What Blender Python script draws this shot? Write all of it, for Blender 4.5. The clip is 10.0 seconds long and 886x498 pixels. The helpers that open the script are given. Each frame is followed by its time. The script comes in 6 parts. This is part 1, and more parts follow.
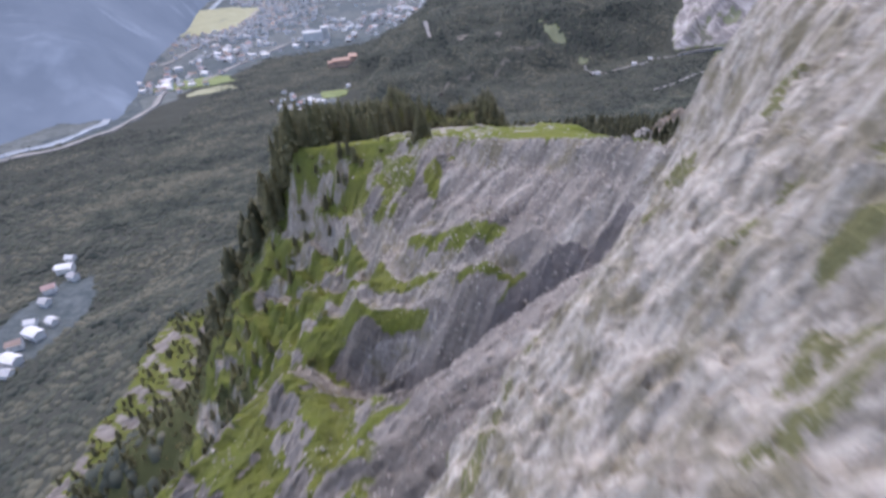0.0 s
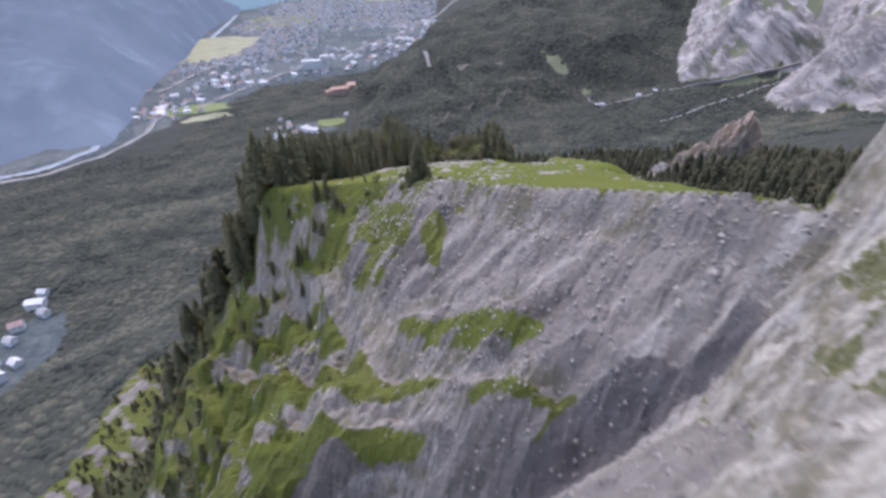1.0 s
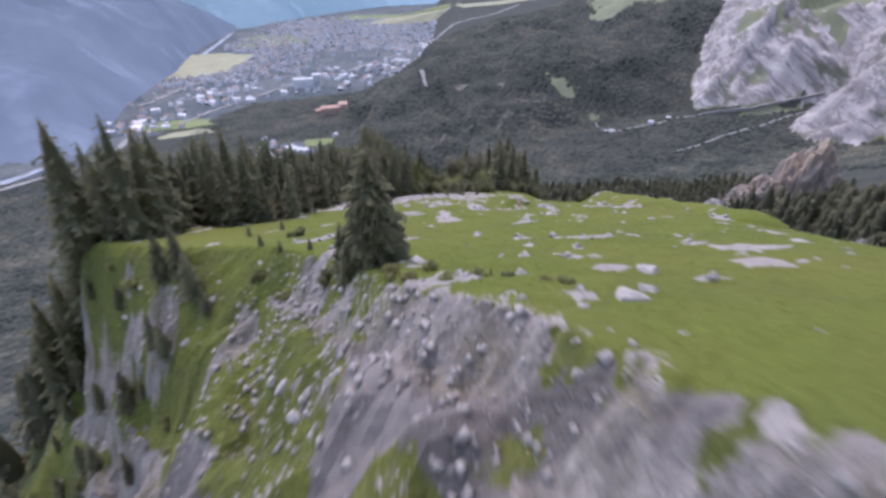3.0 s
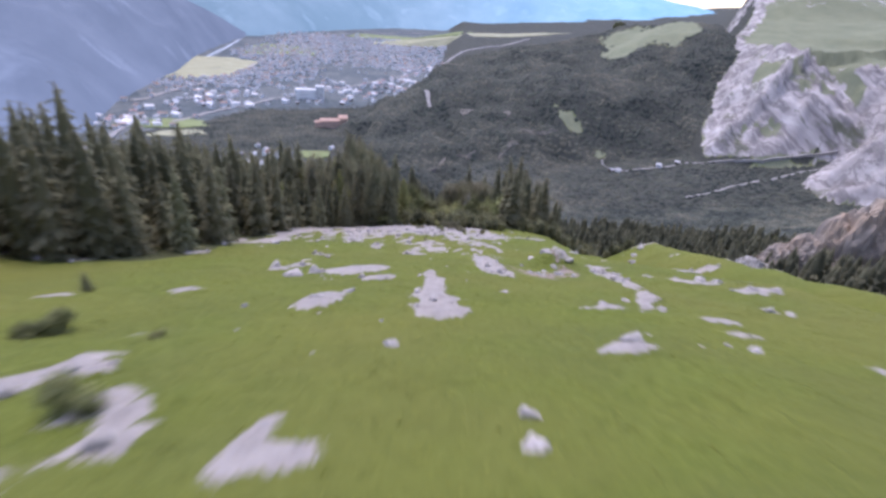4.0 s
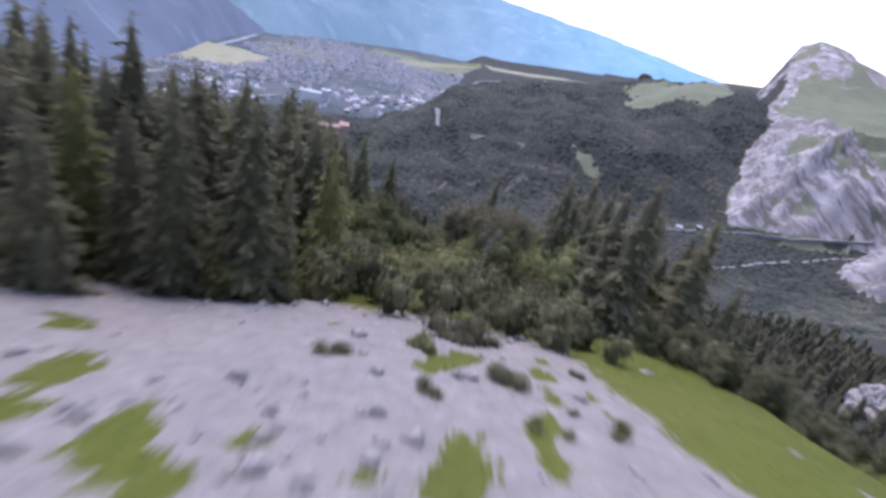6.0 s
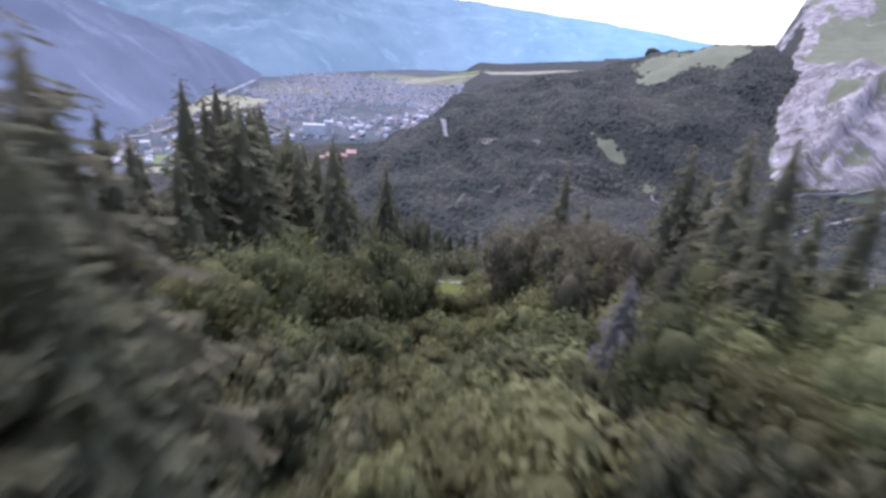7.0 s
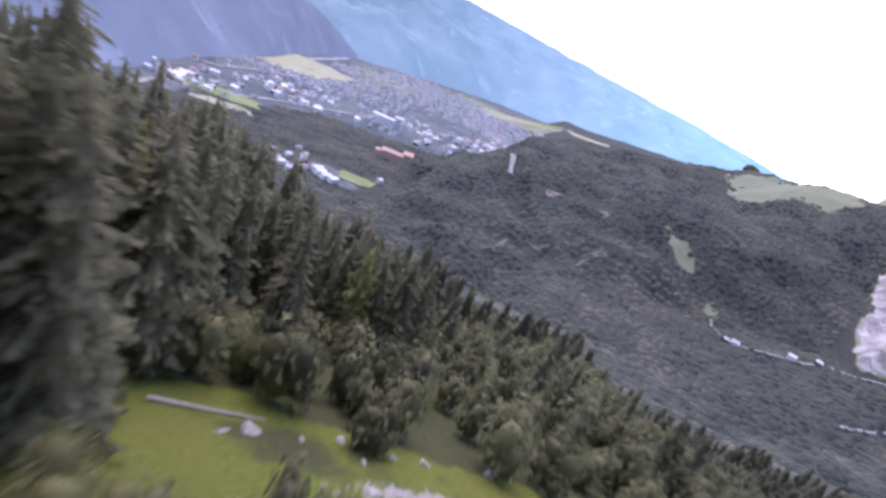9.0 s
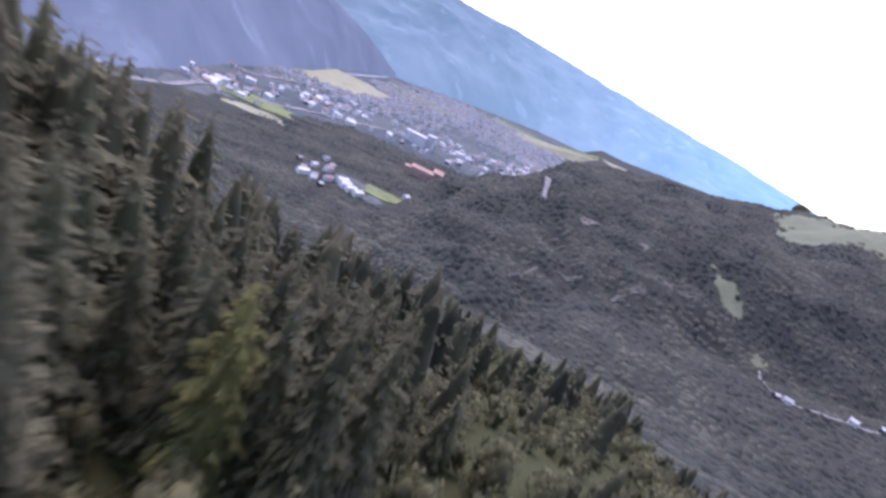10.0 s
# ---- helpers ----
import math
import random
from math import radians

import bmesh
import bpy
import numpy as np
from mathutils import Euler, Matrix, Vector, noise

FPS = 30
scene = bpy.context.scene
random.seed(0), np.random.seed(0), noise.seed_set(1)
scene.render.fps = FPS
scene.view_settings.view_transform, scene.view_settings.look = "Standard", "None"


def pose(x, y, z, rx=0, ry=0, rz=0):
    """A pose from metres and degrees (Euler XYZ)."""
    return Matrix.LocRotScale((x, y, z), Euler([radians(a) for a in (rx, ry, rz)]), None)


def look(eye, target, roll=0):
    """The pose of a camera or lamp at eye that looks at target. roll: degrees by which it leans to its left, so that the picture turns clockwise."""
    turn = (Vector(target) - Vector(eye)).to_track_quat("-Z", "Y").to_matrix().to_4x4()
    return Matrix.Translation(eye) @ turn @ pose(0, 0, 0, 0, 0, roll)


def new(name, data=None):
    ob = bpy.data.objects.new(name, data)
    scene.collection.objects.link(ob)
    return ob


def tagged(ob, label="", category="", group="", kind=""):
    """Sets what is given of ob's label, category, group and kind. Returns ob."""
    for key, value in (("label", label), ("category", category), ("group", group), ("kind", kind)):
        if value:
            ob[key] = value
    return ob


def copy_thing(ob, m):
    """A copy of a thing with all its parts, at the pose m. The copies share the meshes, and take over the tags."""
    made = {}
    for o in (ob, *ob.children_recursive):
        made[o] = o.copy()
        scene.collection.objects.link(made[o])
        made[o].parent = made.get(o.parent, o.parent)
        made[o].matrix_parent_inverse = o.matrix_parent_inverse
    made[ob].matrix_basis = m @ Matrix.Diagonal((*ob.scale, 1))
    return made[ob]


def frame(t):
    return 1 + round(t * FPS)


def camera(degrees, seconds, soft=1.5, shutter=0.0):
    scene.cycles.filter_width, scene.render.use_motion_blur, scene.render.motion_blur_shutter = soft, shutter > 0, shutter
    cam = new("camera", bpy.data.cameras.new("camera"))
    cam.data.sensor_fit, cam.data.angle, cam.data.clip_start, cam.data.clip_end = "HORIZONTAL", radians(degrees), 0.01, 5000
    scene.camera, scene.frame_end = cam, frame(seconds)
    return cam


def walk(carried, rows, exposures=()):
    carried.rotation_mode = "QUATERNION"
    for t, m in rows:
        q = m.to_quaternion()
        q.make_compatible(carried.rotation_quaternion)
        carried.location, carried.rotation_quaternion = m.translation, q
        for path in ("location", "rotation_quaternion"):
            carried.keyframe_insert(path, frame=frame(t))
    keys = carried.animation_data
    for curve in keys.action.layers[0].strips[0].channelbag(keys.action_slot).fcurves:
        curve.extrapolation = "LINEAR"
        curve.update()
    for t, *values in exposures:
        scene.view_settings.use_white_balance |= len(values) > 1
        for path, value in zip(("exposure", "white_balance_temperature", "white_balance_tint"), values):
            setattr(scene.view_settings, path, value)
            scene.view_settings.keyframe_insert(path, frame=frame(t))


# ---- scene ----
cam = camera(79.94, 10.0, soft=3.0, shutter=0.55)
PATH = [
    (0.0, -0.0, -0.0, 0.0, 55.67, 3.52, 0.07),
    (0.5, -0.94, 14.54, -4.36, 58.64, 3.37, 0.56),
    (1.0, -1.56, 29.01, -9.35, 58.69, 2.9, 0.16),
    (1.5, -2.27, 43.56, -14.74, 58.52, 1.65, 0.55),
    (2.0, -2.89, 58.32, -20.25, 60.43, 2.0, 0.46),
    (2.2, -3.12, 64.25, -22.44, 60.09, 0.73, 0.43),
    (3.3, -3.13, 98.19, -34.9, 61.59, 1.37, 0.12),
    (3.5, -3.17, 104.57, -37.16, 61.26, -1.02, 0.61),
    (4.0, -3.38, 120.45, -42.97, 63.91, -3.78, 1.63),
    (4.5, -3.61, 136.26, -49.13, 63.78, -5.0, 1.59),
    (5.0, -4.18, 152.2, -55.23, 63.64, 2.04, 0.02),
    (5.5, -4.16, 168.27, -61.23, 64.59, 1.26, 0.03),
    (6.0, -4.34, 184.53, -66.76, 66.6, -12.34, 4.13),
    (6.2, -4.5, 191.01, -68.86, 67.6, -10.93, 4.34),
    (7.3, -6.61, 226.21, -78.62, 68.16, -1.95, 2.92),
    (7.5, -6.88, 232.43, -80.52, 68.33, -2.53, 3.15),
    (8.0, -7.46, 247.88, -85.29, 69.65, -9.67, 6.45),
    (8.5, -7.86, 263.17, -89.87, 69.32, -19.5, 10.43),
    (9.0, -9.04, 278.27, -94.16, 69.06, -21.64, 13.89),
    (9.5, -9.94, 293.22, -98.41, 69.7, -21.57, 15.27),
    (10.0, -10.72, 308.16, -102.63, 69.72, -24.14, 18.31),
]
walk(cam, [(t, pose(*row)) for t, *row in PATH], [(0.0, 1.54, 7000, 21), (1.0, 1.50, 6950, 22), (2.2, 1.52, 6900, 23), (3.4, 1.53, 6750, 26), (4.1, 1.68, 6700, 27), (5.0, 1.62, 6500, 28), (6.0, 1.50, 6450, 29), (7.5, 1.72, 6450, 33), (8.0, 1.80, 6500, 34), (8.5, 1.92, 6500, 35), (9.2, 1.68, 6500, 36), (10.0, 1.62, 6500, 36)])

# ---- light ----
SUN_AZ, SUN_EL = -28.0, 66.0
world = bpy.data.worlds.new("sky")
scene.world = world
world.use_nodes = True
sky = world.node_tree.nodes.new("ShaderNodeTexSky")
sky.sky_type, sky.sun_disc = "NISHITA", False
sky.sun_elevation, sky.sun_rotation = radians(SUN_EL), radians(SUN_AZ)
sky.air_density, sky.dust_density = 1.0, 1.0
world.node_tree.links.new(sky.outputs[0], world.node_tree.nodes["Background"].inputs[0])
world.node_tree.nodes["Background"].inputs[1].default_value = 0.15
sun = new("sun", bpy.data.lights.new("sun", "SUN"))
sun.data.energy, sun.data.angle, sun.data.color = 0.88, radians(46.0), (1.0, 0.95, 0.88)
_a, _e = radians(SUN_AZ), radians(SUN_EL)
sun.matrix_world = look((0, 0, 0), (-math.sin(_a) * math.cos(_e), -math.cos(_a) * math.cos(_e), -math.sin(_e)))


# ---- noise on the plan ----
def lattice(ix, iy, seed):
    h = (ix.astype(np.int64) * 374761393 + iy.astype(np.int64) * 668265263 + seed * 974711) & 0xFFFFFFFF
    h = ((h ^ (h >> 13)) * 1274126177) & 0xFFFFFFFF
    h = ((h ^ (h >> 15)) * 2246822519) & 0xFFFFFFFF
    return ((h ^ (h >> 16)) & 0xFFFFFF) / float(0xFFFFFF)


def vnoise(x, y, seed=0):
    x, y = np.asarray(x, float), np.asarray(y, float)
    ix, iy = np.floor(x), np.floor(y)
    fx, fy = x - ix, y - iy
    u, v = fx * fx * (3 - 2 * fx), fy * fy * (3 - 2 * fy)
    a, b = lattice(ix, iy, seed), lattice(ix + 1, iy, seed)
    c, d = lattice(ix, iy + 1, seed), lattice(ix + 1, iy + 1, seed)
    return ((a * (1 - u) + b * u) * (1 - v) + (c * (1 - u) + d * u) * v) * 2 - 1


def fbm(x, y, size, octaves=4, seed=0, gain=0.5):
    out, amp, tot, f = 0.0, 1.0, 0.0, 1.0 / size
    for k in range(octaves):
        out = out + amp * vnoise(np.asarray(x) * f + 17.3 * k, np.asarray(y) * f - 9.1 * k, seed + k)
        tot, amp, f = tot + amp, amp * gain, f * 2.03
    return out / tot


def ridged(x, y, size, octaves=4, seed=0):
    out, amp, tot, f = 0.0, 1.0, 0.0, 1.0 / size
    for k in range(octaves):
        out = out + amp * (1 - 2 * np.abs(vnoise(np.asarray(x) * f + 5.7 * k, np.asarray(y) * f + 3.3 * k, seed + k)))
        tot, amp, f = tot + amp, amp * 0.55, f * 2.1
    return out / tot


def smooth(lo, hi, v):
    t = np.clip((v - lo) / (hi - lo), 0, 1)
    return t * t * (3 - 2 * t)


def to_line(x, y, line):
    """Distance to a line on the plan (positive on the left of its direction), the nearest place, and the third value carried along it."""
    best = np.full(x.shape, 1e18)
    side, nx, ny, nz = np.ones(x.shape), np.zeros(x.shape), np.zeros(x.shape), np.zeros(x.shape)
    for a, b in zip(line[:-1], line[1:]):
        dx, dy = b[0] - a[0], b[1] - a[1]
        n = math.hypot(dx, dy)
        t = np.clip(((x - a[0]) * dx + (y - a[1]) * dy) / (n * n), 0, 1)
        px, py = a[0] + t * dx, a[1] + t * dy
        d = (x - px) ** 2 + (y - py) ** 2
        cr = (dx * (y - a[1]) - dy * (x - a[0])) / n
        take = d < best * (1 - 1e-7) - 1e-9
        tie = (np.abs(d - best) <= 1e-7 * best + 1e-6) & (np.abs(cr) > np.abs(side))
        use = take | tie
        best, side = np.where(use, d, best), np.where(use, cr, side)
        nx, ny = np.where(use, px, nx), np.where(use, py, ny)
        if len(a) > 2:
            nz = np.where(use, a[2] + t * (b[2] - a[2]), nz)
    return np.sqrt(best) * np.where(side >= 0, 1, -1), nx, ny, nz


# ---- the lie of the land ----
CREST = [(31, 63), (27.5, 71), (22.6, 76.6), (13, 88), (7.6, 93.5), (1, 103), (-5, 111), (-15.6, 126.5), (-22, 132), (-30, 135), (-38, 140), (-48, 146), (-55, 160), (-58, 190), (-56, 260), (-60, 360), (-60, 700)]
BROW = [(30, 40), (26, 95), (29, 133), (29, 165), (20, 175), (15, 182), (16, 210), (15, 240), (20, 300), (26, 345), (30, 420), (30, 700)]
SPUR = [(-80, 925, -238), (-62, 960, -212), (-40, 1035, -183), (-5, 1116, -162), (97, 1181, -137), (162, 1203, -122), (272, 1232, -104), (318, 1250, -88), (371, 1170, -73), (411, 1046, -56)]
FOOT = [(640, 1400, -30), (490, 1110, -62), (425, 1020, -84), (356, 885, -146), (308, 792, -182), (292, 735, -203), (350, 708, -194), (440, 724, -182), (560, 700, -170), (1000, 700, -150), (3900, 800, -120)]
RIB = [(420, 730), (338, 662), (346, 604), (430, 520), (560, 430), (900, 300), (3900, 100)]
GREENS = [(2.9, 76.7, 5.7, 1.2, -30), (4.8, 69.7, 6, 1.0, -21), (-8.4, 79.3, 5, 1.5, -30), (-38.8, 93.3, 13, 4.5, -27), (-31.5, 116.4, 9, 2.9, -37), (-38.6, 110.2, 4.2, 5, 64), (-14.4, 105.8, 5.7, 3.5, -22), (-5.3, 98.1, 4.3, 1.7, -88), (-29.5, 126.5, 4.2, 3.6, -83), (-8.5, 86.9, 4.4, 0.8, -38), (7.8, 64.5, 1.8, 1.2, 26), (-20, 83.1, 2.3, 4, 2), (-2.3, 81.7, 7, 0.9, 146), (-46, 141, 7, 4, -30), (-35, 119.1, 8.8, 1.7, -34), (-12.6, 114.1, 4.2, 2.1, -18), (-48.2, 120.7, 12, 2.5, -45), (-59.3, 140.3, 5.1, 6, 21), (-46.5, 109.8, 9, 2.5, -41), (-29.9, 102.8, 3.2, 0.9, -20), (-14, 102.2, 4.9, 2.3, -35)]
LOW_GREENS = [(-28.4, 69.6, 7.4, 1.2, 53), (-23.9, 68.7, 6.1, 1.2, 42), (-42.9, 84.1, 7.7, 5, -13), (-84.5, 119.6, 18, 2.5, -42), (-41.9, 114.1, 6, 5, 84), (-23.9, 102.7, 9, 1.2, -50), (7.6, 65.9, 2.8, 1.3, 29), (2.8, 58.3, 4, 2, 68), (-100, 128, 14, 6, -30), (-60, 122, 8, 4, -40), (-54, 108, 8, 4, -35), (-14, 49, 5.7, 3, -15)]
CLIFF_ROCKS = [(-38.4, 133.8, 2.2, 3.7, -116), (-21.5, 123.2, 2.1, 3.4, -22), (-14.2, 121.5, 5, 1.1, -46), (-20.7, 102.8, 4.3, 1.4, -41), (-14.8, 104.3, 2.5, 1.6, 66), (-47, 138, 5, 2.6, -40), (-53, 142, 4, 3, -40), (-32, 131, 2.5, 1.6, -60), (-60, 128, 5, 2, -40)]
WALL_GREENS = [(16.8, 18.2, 2.2, 1.2, 10), (15.3, 15.1, 2.6, 0.9, 15), (26.6, 41.9, 2.5, 0.8, 40), (1.4, 33.5, 5.5, 1.3, 60), (-9, 41.8, 5, 1.6, 50), (22, 52, 4.5, 0.9, 75), (19, 30, 1.8, 0.8, 20), (24, 27, 2.2, 0.8, 30), (27, 58, 4, 1.2, 70), (8, 44, 4, 0.8, 60), (30, 33, 2, 0.7, 30)]
STREAKS = [[(-120, 165), (-90, 150), (-67, 132), (-37, 107), (-22, 99), (-10, 83), (-3, 77), (2, 73), (8, 70)], [(-67, 133), (-46, 129), (-34, 123), (-28, 120), (-22, 108), (-15, 94), (-11, 88)], [(-45, 90), (-28, 82), (-17, 77), (-10, 77), (-3, 73)], [(-110, 135), (-74, 100), (-42, 76), (-25, 67), (-17, 70), (-7, 71)], [(-12, 93), (-5, 89), (0, 84), (4, 81)], [(-14, 88), (-15, 93), (-18, 101)]]
DARK_BAND = [(24, 65), (16, 65.5), (10, 65.5), (5, 63.5), (1, 59)]
GLADE = [(-25, 298), (-16, 299), (-6, 303), (3, 307), (12, 311)]
FLOOR = -272.0


def meadow_z(y):
    return -4.66 - 0.37 * y


def runs(x, y, size, octaves, seed, drawn):
    """Ribs and runnels down the fall of the scree: westward under the meadow, southward under the corner."""
    w = smooth(-14, -42, x)
    wx, wy = x + 2.0 * fbm(x, y, 17, 2, seed + 50), y + 2.0 * fbm(x, y, 17, 2, seed + 60)
    a = ridged(0.96 * wy - 0.27 * wx, (0.96 * wx + 0.27 * wy) * drawn, size, octaves, seed)
    b = ridged(0.80 * wx - 0.60 * wy, (0.60 * wx + 0.80 * wy) * drawn, size, octaves, seed + 20)
    return a * (1 - w) + b * w


MOUNDS = [(-52, 144, -8.7, 18), (-64, 108, 16.5, 13), (-90, 137, 13.0, 9), (-13, 67, -3.7, 13), (-66, 158, -11.1, 9), (-10, 103, 5.7, 9), (-25, 96, -6.1, 9), (-36, 119, -6.6, 9), (-24, 115, 5.9, 9), (-57, 133, -6.4, 9), (0, 78, 6.0, 9), (-8, 72, -6.9, 13), (-33, 90, 2.5, 9)]
RAVINE = [(30, 70, 0), (25, 65, 5), (18, 62, 9), (10, 63, 13), (0, 62, 12), (-13, 66, 13), (-28, 72, 8), (-48, 84, 0)]


def mounds(x, y):
    out = np.zeros(x.shape)
    for cx, cy, rise, r in MOUNDS:
        out = out + rise * np.exp(-((x - cx) ** 2 + (y - cy) ** 2) / (r * r))
    return out


def land(x, y):
    """Height of the ground and the masks that tell its kinds apart."""
    x, y = np.asarray(x, float), np.asarray(y, float)
    plateau = meadow_z(y) - 0.06 * np.maximum(0, -x - 5)
    plateau = plateau + 1.7 * np.exp(-((x - 8) ** 2 + (y - 168) ** 2) / 2.4) + 1.0 * np.exp(-((x - 6.4) ** 2 + (y - 166.4) ** 2) / 1.6) - 0.5 * np.exp(-((x - 5.7) ** 2 / 9 + (y - 163) ** 2 / 28))
    dl, ex, ey, _ = to_line(x, y, CREST)
    dl = dl + 1.3 * fbm(x, y, 7, 3, 40) * smooth(0, 3, np.abs(dl) + 1)
    dr = -to_line(x, y, BROW)[0]
    dr = dr + 1.5 * fbm(x, y, 11, 3, 44)
    out_l = np.maximum(dl, 0)
    k = 0.60 + 0.35 * smooth(6, -10, ex) + 0.70 * smooth(-22, -46, ex)
    edge_z = meadow_z(ey) - 0.06 * np.maximum(0, -ex - 5)
    bowl_side = smooth(170, 140, ey)
    gully = runs(x, y, 9.0, 3, 7, 0.16)
    drop = k * out_l + bowl_side * ((0.5 + 3.0 * smooth(-8, -36, x)) * gully * smooth(2, 25, out_l) + 3.0 * smooth(0, 3, out_l) * smooth(-30, 0, ex))
    rim = to_line(x, y, [(-90, 150), (-64, 121), (-43, 106), (-26, 85), (-13, 76), (-1, 72), (6, 65), (14, 60)])[0]
    drop = drop + bowl_side * (smooth(0, 6, rim) * (2.2 + 1.4 * ridged(x * 0.35 - y * 0.8, x * 0.2 + y * 0.2, 5.5, 2, 33)) - 1.0 * np.exp(-(rim / 3.0) ** 2)) * smooth(3, 9, out_l)
    zz = edge_z - drop
    ledge = smooth(-4, -24, x) * bowl_side * smooth(3, 10, out_l)
    drop = drop + ledge * 1.7 * np.sin(zz * 0.62 + 2.2 * fbm(x, y, 24, 3, 36) + 0.02 * x)
    vein = np.zeros(x.shape)
    sx, sy = x + 3.0 * fbm(x, y, 13, 3, 161), y + 3.0 * fbm(x, y, 13, 3, 165)
    for line in STREAKS:
        vein = np.maximum(vein, smooth(-0.75, -0.15, fbm(x, y, 9, 2, 167)) * np.exp(-(to_line(sx, sy, line)[0] / (1.35 + 0.012 * np.maximum(0, -x) ** 1.1)) ** 2))
    vein = vein * bowl_side
    drop = drop + 1.1 * vein
    cut, _, _, cut_z = to_line(x, y, RAVINE)
    cut_z = cut_z * np.exp(-(np.abs(cut) / 5.0) ** 1.6) * bowl_side
    slope_l = edge_z - drop + (mounds(x, y) * smooth(0, 5, out_l) - cut_z * smooth(-3, 2, dl)) * bowl_side
    shoulder = plateau - 0.8 * np.maximum(dr, 0) - 0.012 * np.maximum(0, 6 - np.abs(dr)) ** 2
    main = np.where(dl > 0, np.minimum(slope_l, shoulder), shoulder)
    knoll = meadow_z(y) + 1.6 - 0.75 * np.sqrt((x - 35) ** 2 + (np.maximum(0, y - 208) * 0.8) ** 2 + 5) - 40 * smooth(150, 110, y)
    main = np.maximum(main, knoll)
    # the rock wall beside the start
    crag = ridged(x + 0.4 * y, y * 0.6, 10, 4, 3)
    wall = -36.5 + 1.4 * np.minimum(x, 62) + 0.5 * np.maximum(x - 62, 0) - 0.45 * y + 1.9 * crag + 2.4 * fbm(x + 0.5 * y, y, 17, 3, 5) * smooth(80, 40, y)
    wall = wall - 2.6 * np.maximum(0, y - 68 - 2 * fbm(x, y, 6, 2, 9) + 0.25 * np.maximum(0, 30 - x))
    wall = wall - 6.0 * smooth(33.5, 28.5, x + 1.5 * fbm(x, y, 7, 2, 14)) * smooth(40, 53, y) - 0.8 * cut_z + 1.3 * ridged(0.95 * y - 0.2 * x + 1.5 * fbm(x, y, 9, 2, 12), x * 0.16, 6.5, 3, 13)
    near = np.maximum(main, wall)
    is_wall = smooth(-0.5, 1.5, wall - main)
    # valleys
    side = -233 + 17 * smooth(520, 650, y) + 0.33 * np.maximum(0, 600 - y) + 0.10 * np.maximum(0, x - 180)
    low = np.full(x.shape, FLOOR)
    left_apron = -206 - 0.30 * np.maximum(0, -x - 110) - 0.25 * np.maximum(0, y - 300)
    low = np.maximum(low, np.where(x < 0, left_apron, -400))
    t = smooth(-90, 50, x)
    vale = low * (1 - t) + np.maximum(side, low) * t
    d, _, _, hz = to_line(x, y, SPUR)
    front = np.full(x.shape, -900.0)
    for p, q in zip(SPUR[:-1], SPUR[1:]):
        n = math.hypot(q[0] - p[0], q[1] - p[1])
        t = np.clip(((x - p[0]) * (q[0] - p[0]) + (y - p[1]) * (q[1] - p[1])) / (n * n), 0, 1)
        fx, fz = p[0] + t * (q[0] - p[0]), p[2] + t * (q[2] - p[2])
        fd = np.hypot(x - fx, y - p[1] - t * (q[1] - p[1]))
        front = np.maximum(front, fz - (0.13 + 0.37 * smooth(180, 370, fx)) * fd - 0.45 * np.maximum(0, fd - 380))
    back = hz - 0.6 * np.abs(d)
    front = front - 0.5 * np.maximum(0, -35 - x)
    spur = np.where(d > 0, np.minimum(back, front + 40), front) + 14 * fbm(x, y, 150, 4, 60) + (21 * ridged(x * 0.7 + y * 0.3, y * 0.6, 105, 3, 61) + 16 * np.abs(fbm(x + 0.6 * y, y * 0.7, 60, 3, 66))) * smooth(20, 120, np.abs(d))
    (m, mx, my, mz), m2 = to_line(x, y, FOOT), to_line(x, y, RIB)[0]
    fold = ridged(x * 0.8 + 0.3 * y, y * 0.8, 46, 4, 71)
    mp, mq = np.maximum(m, 0), np.maximum(m2, 0)
    base = -236 + 0.33 * np.maximum(0, 600 - y)
    # beds that dip across the face, and clefts down it
    bed = ridged(0.75 * x + 0.45 * y, 0.16 * (y - x), 34, 4, 71)
    cleft = ridged(0.30 * (x + y), 0.8 * (x - 0.7 * y), 42, 3, 76)
    lip = 6 + (88 + 16 * fbm(x, y, 45, 3, 70)) * smooth(1070, 800, my + 0.4 * np.maximum(0, mx - 350))
    face = np.minimum(mp, lip)
    massif = mz + 0.86 * face + 0.05 * np.maximum(mp - lip, 0) + (13 * bed + 10 * cleft) * smooth(0, 30, mp) * smooth(lip + 40, lip - 20, mp) + 6 * ridged(x, y, 15, 3, 74) * smooth(0, 20, mp) * smooth(lip + 30, lip - 10, mp)
    peak = np.hypot(np.where(x > 631, 0.5, 1.0) * (x - 631), 0.6 * (y - 1307)) + 14 * ridged(x, y, 60, 3, 79)
    massif = np.maximum(massif, 58 - 0.72 * np.maximum(peak, 14) + 5 * ridged(x, y, 28, 3, 72))
    rib = base + 1.35 * np.minimum(mq, 90) + 0.3 * np.clip(mq - 90, 0, 200) + 16 * fold * smooth(0, 25, mq) + 6 * ridged(x, y, 17, 3, 75) * smooth(0, 25, mq)
    massif = np.maximum(np.where(m > 0, massif, massif - 2 * np.abs(m)), np.where(m2 > 0, rib, rib - 2 * np.abs(m2)))
    crag_d = np.where(m2 > 0, np.minimum(mq * 1.2, 85), mp * 92 / np.maximum(lip, 20))
    far = np.maximum(np.maximum(vale, spur), massif)
    h = np.maximum(near, far)
    is_near = near > far
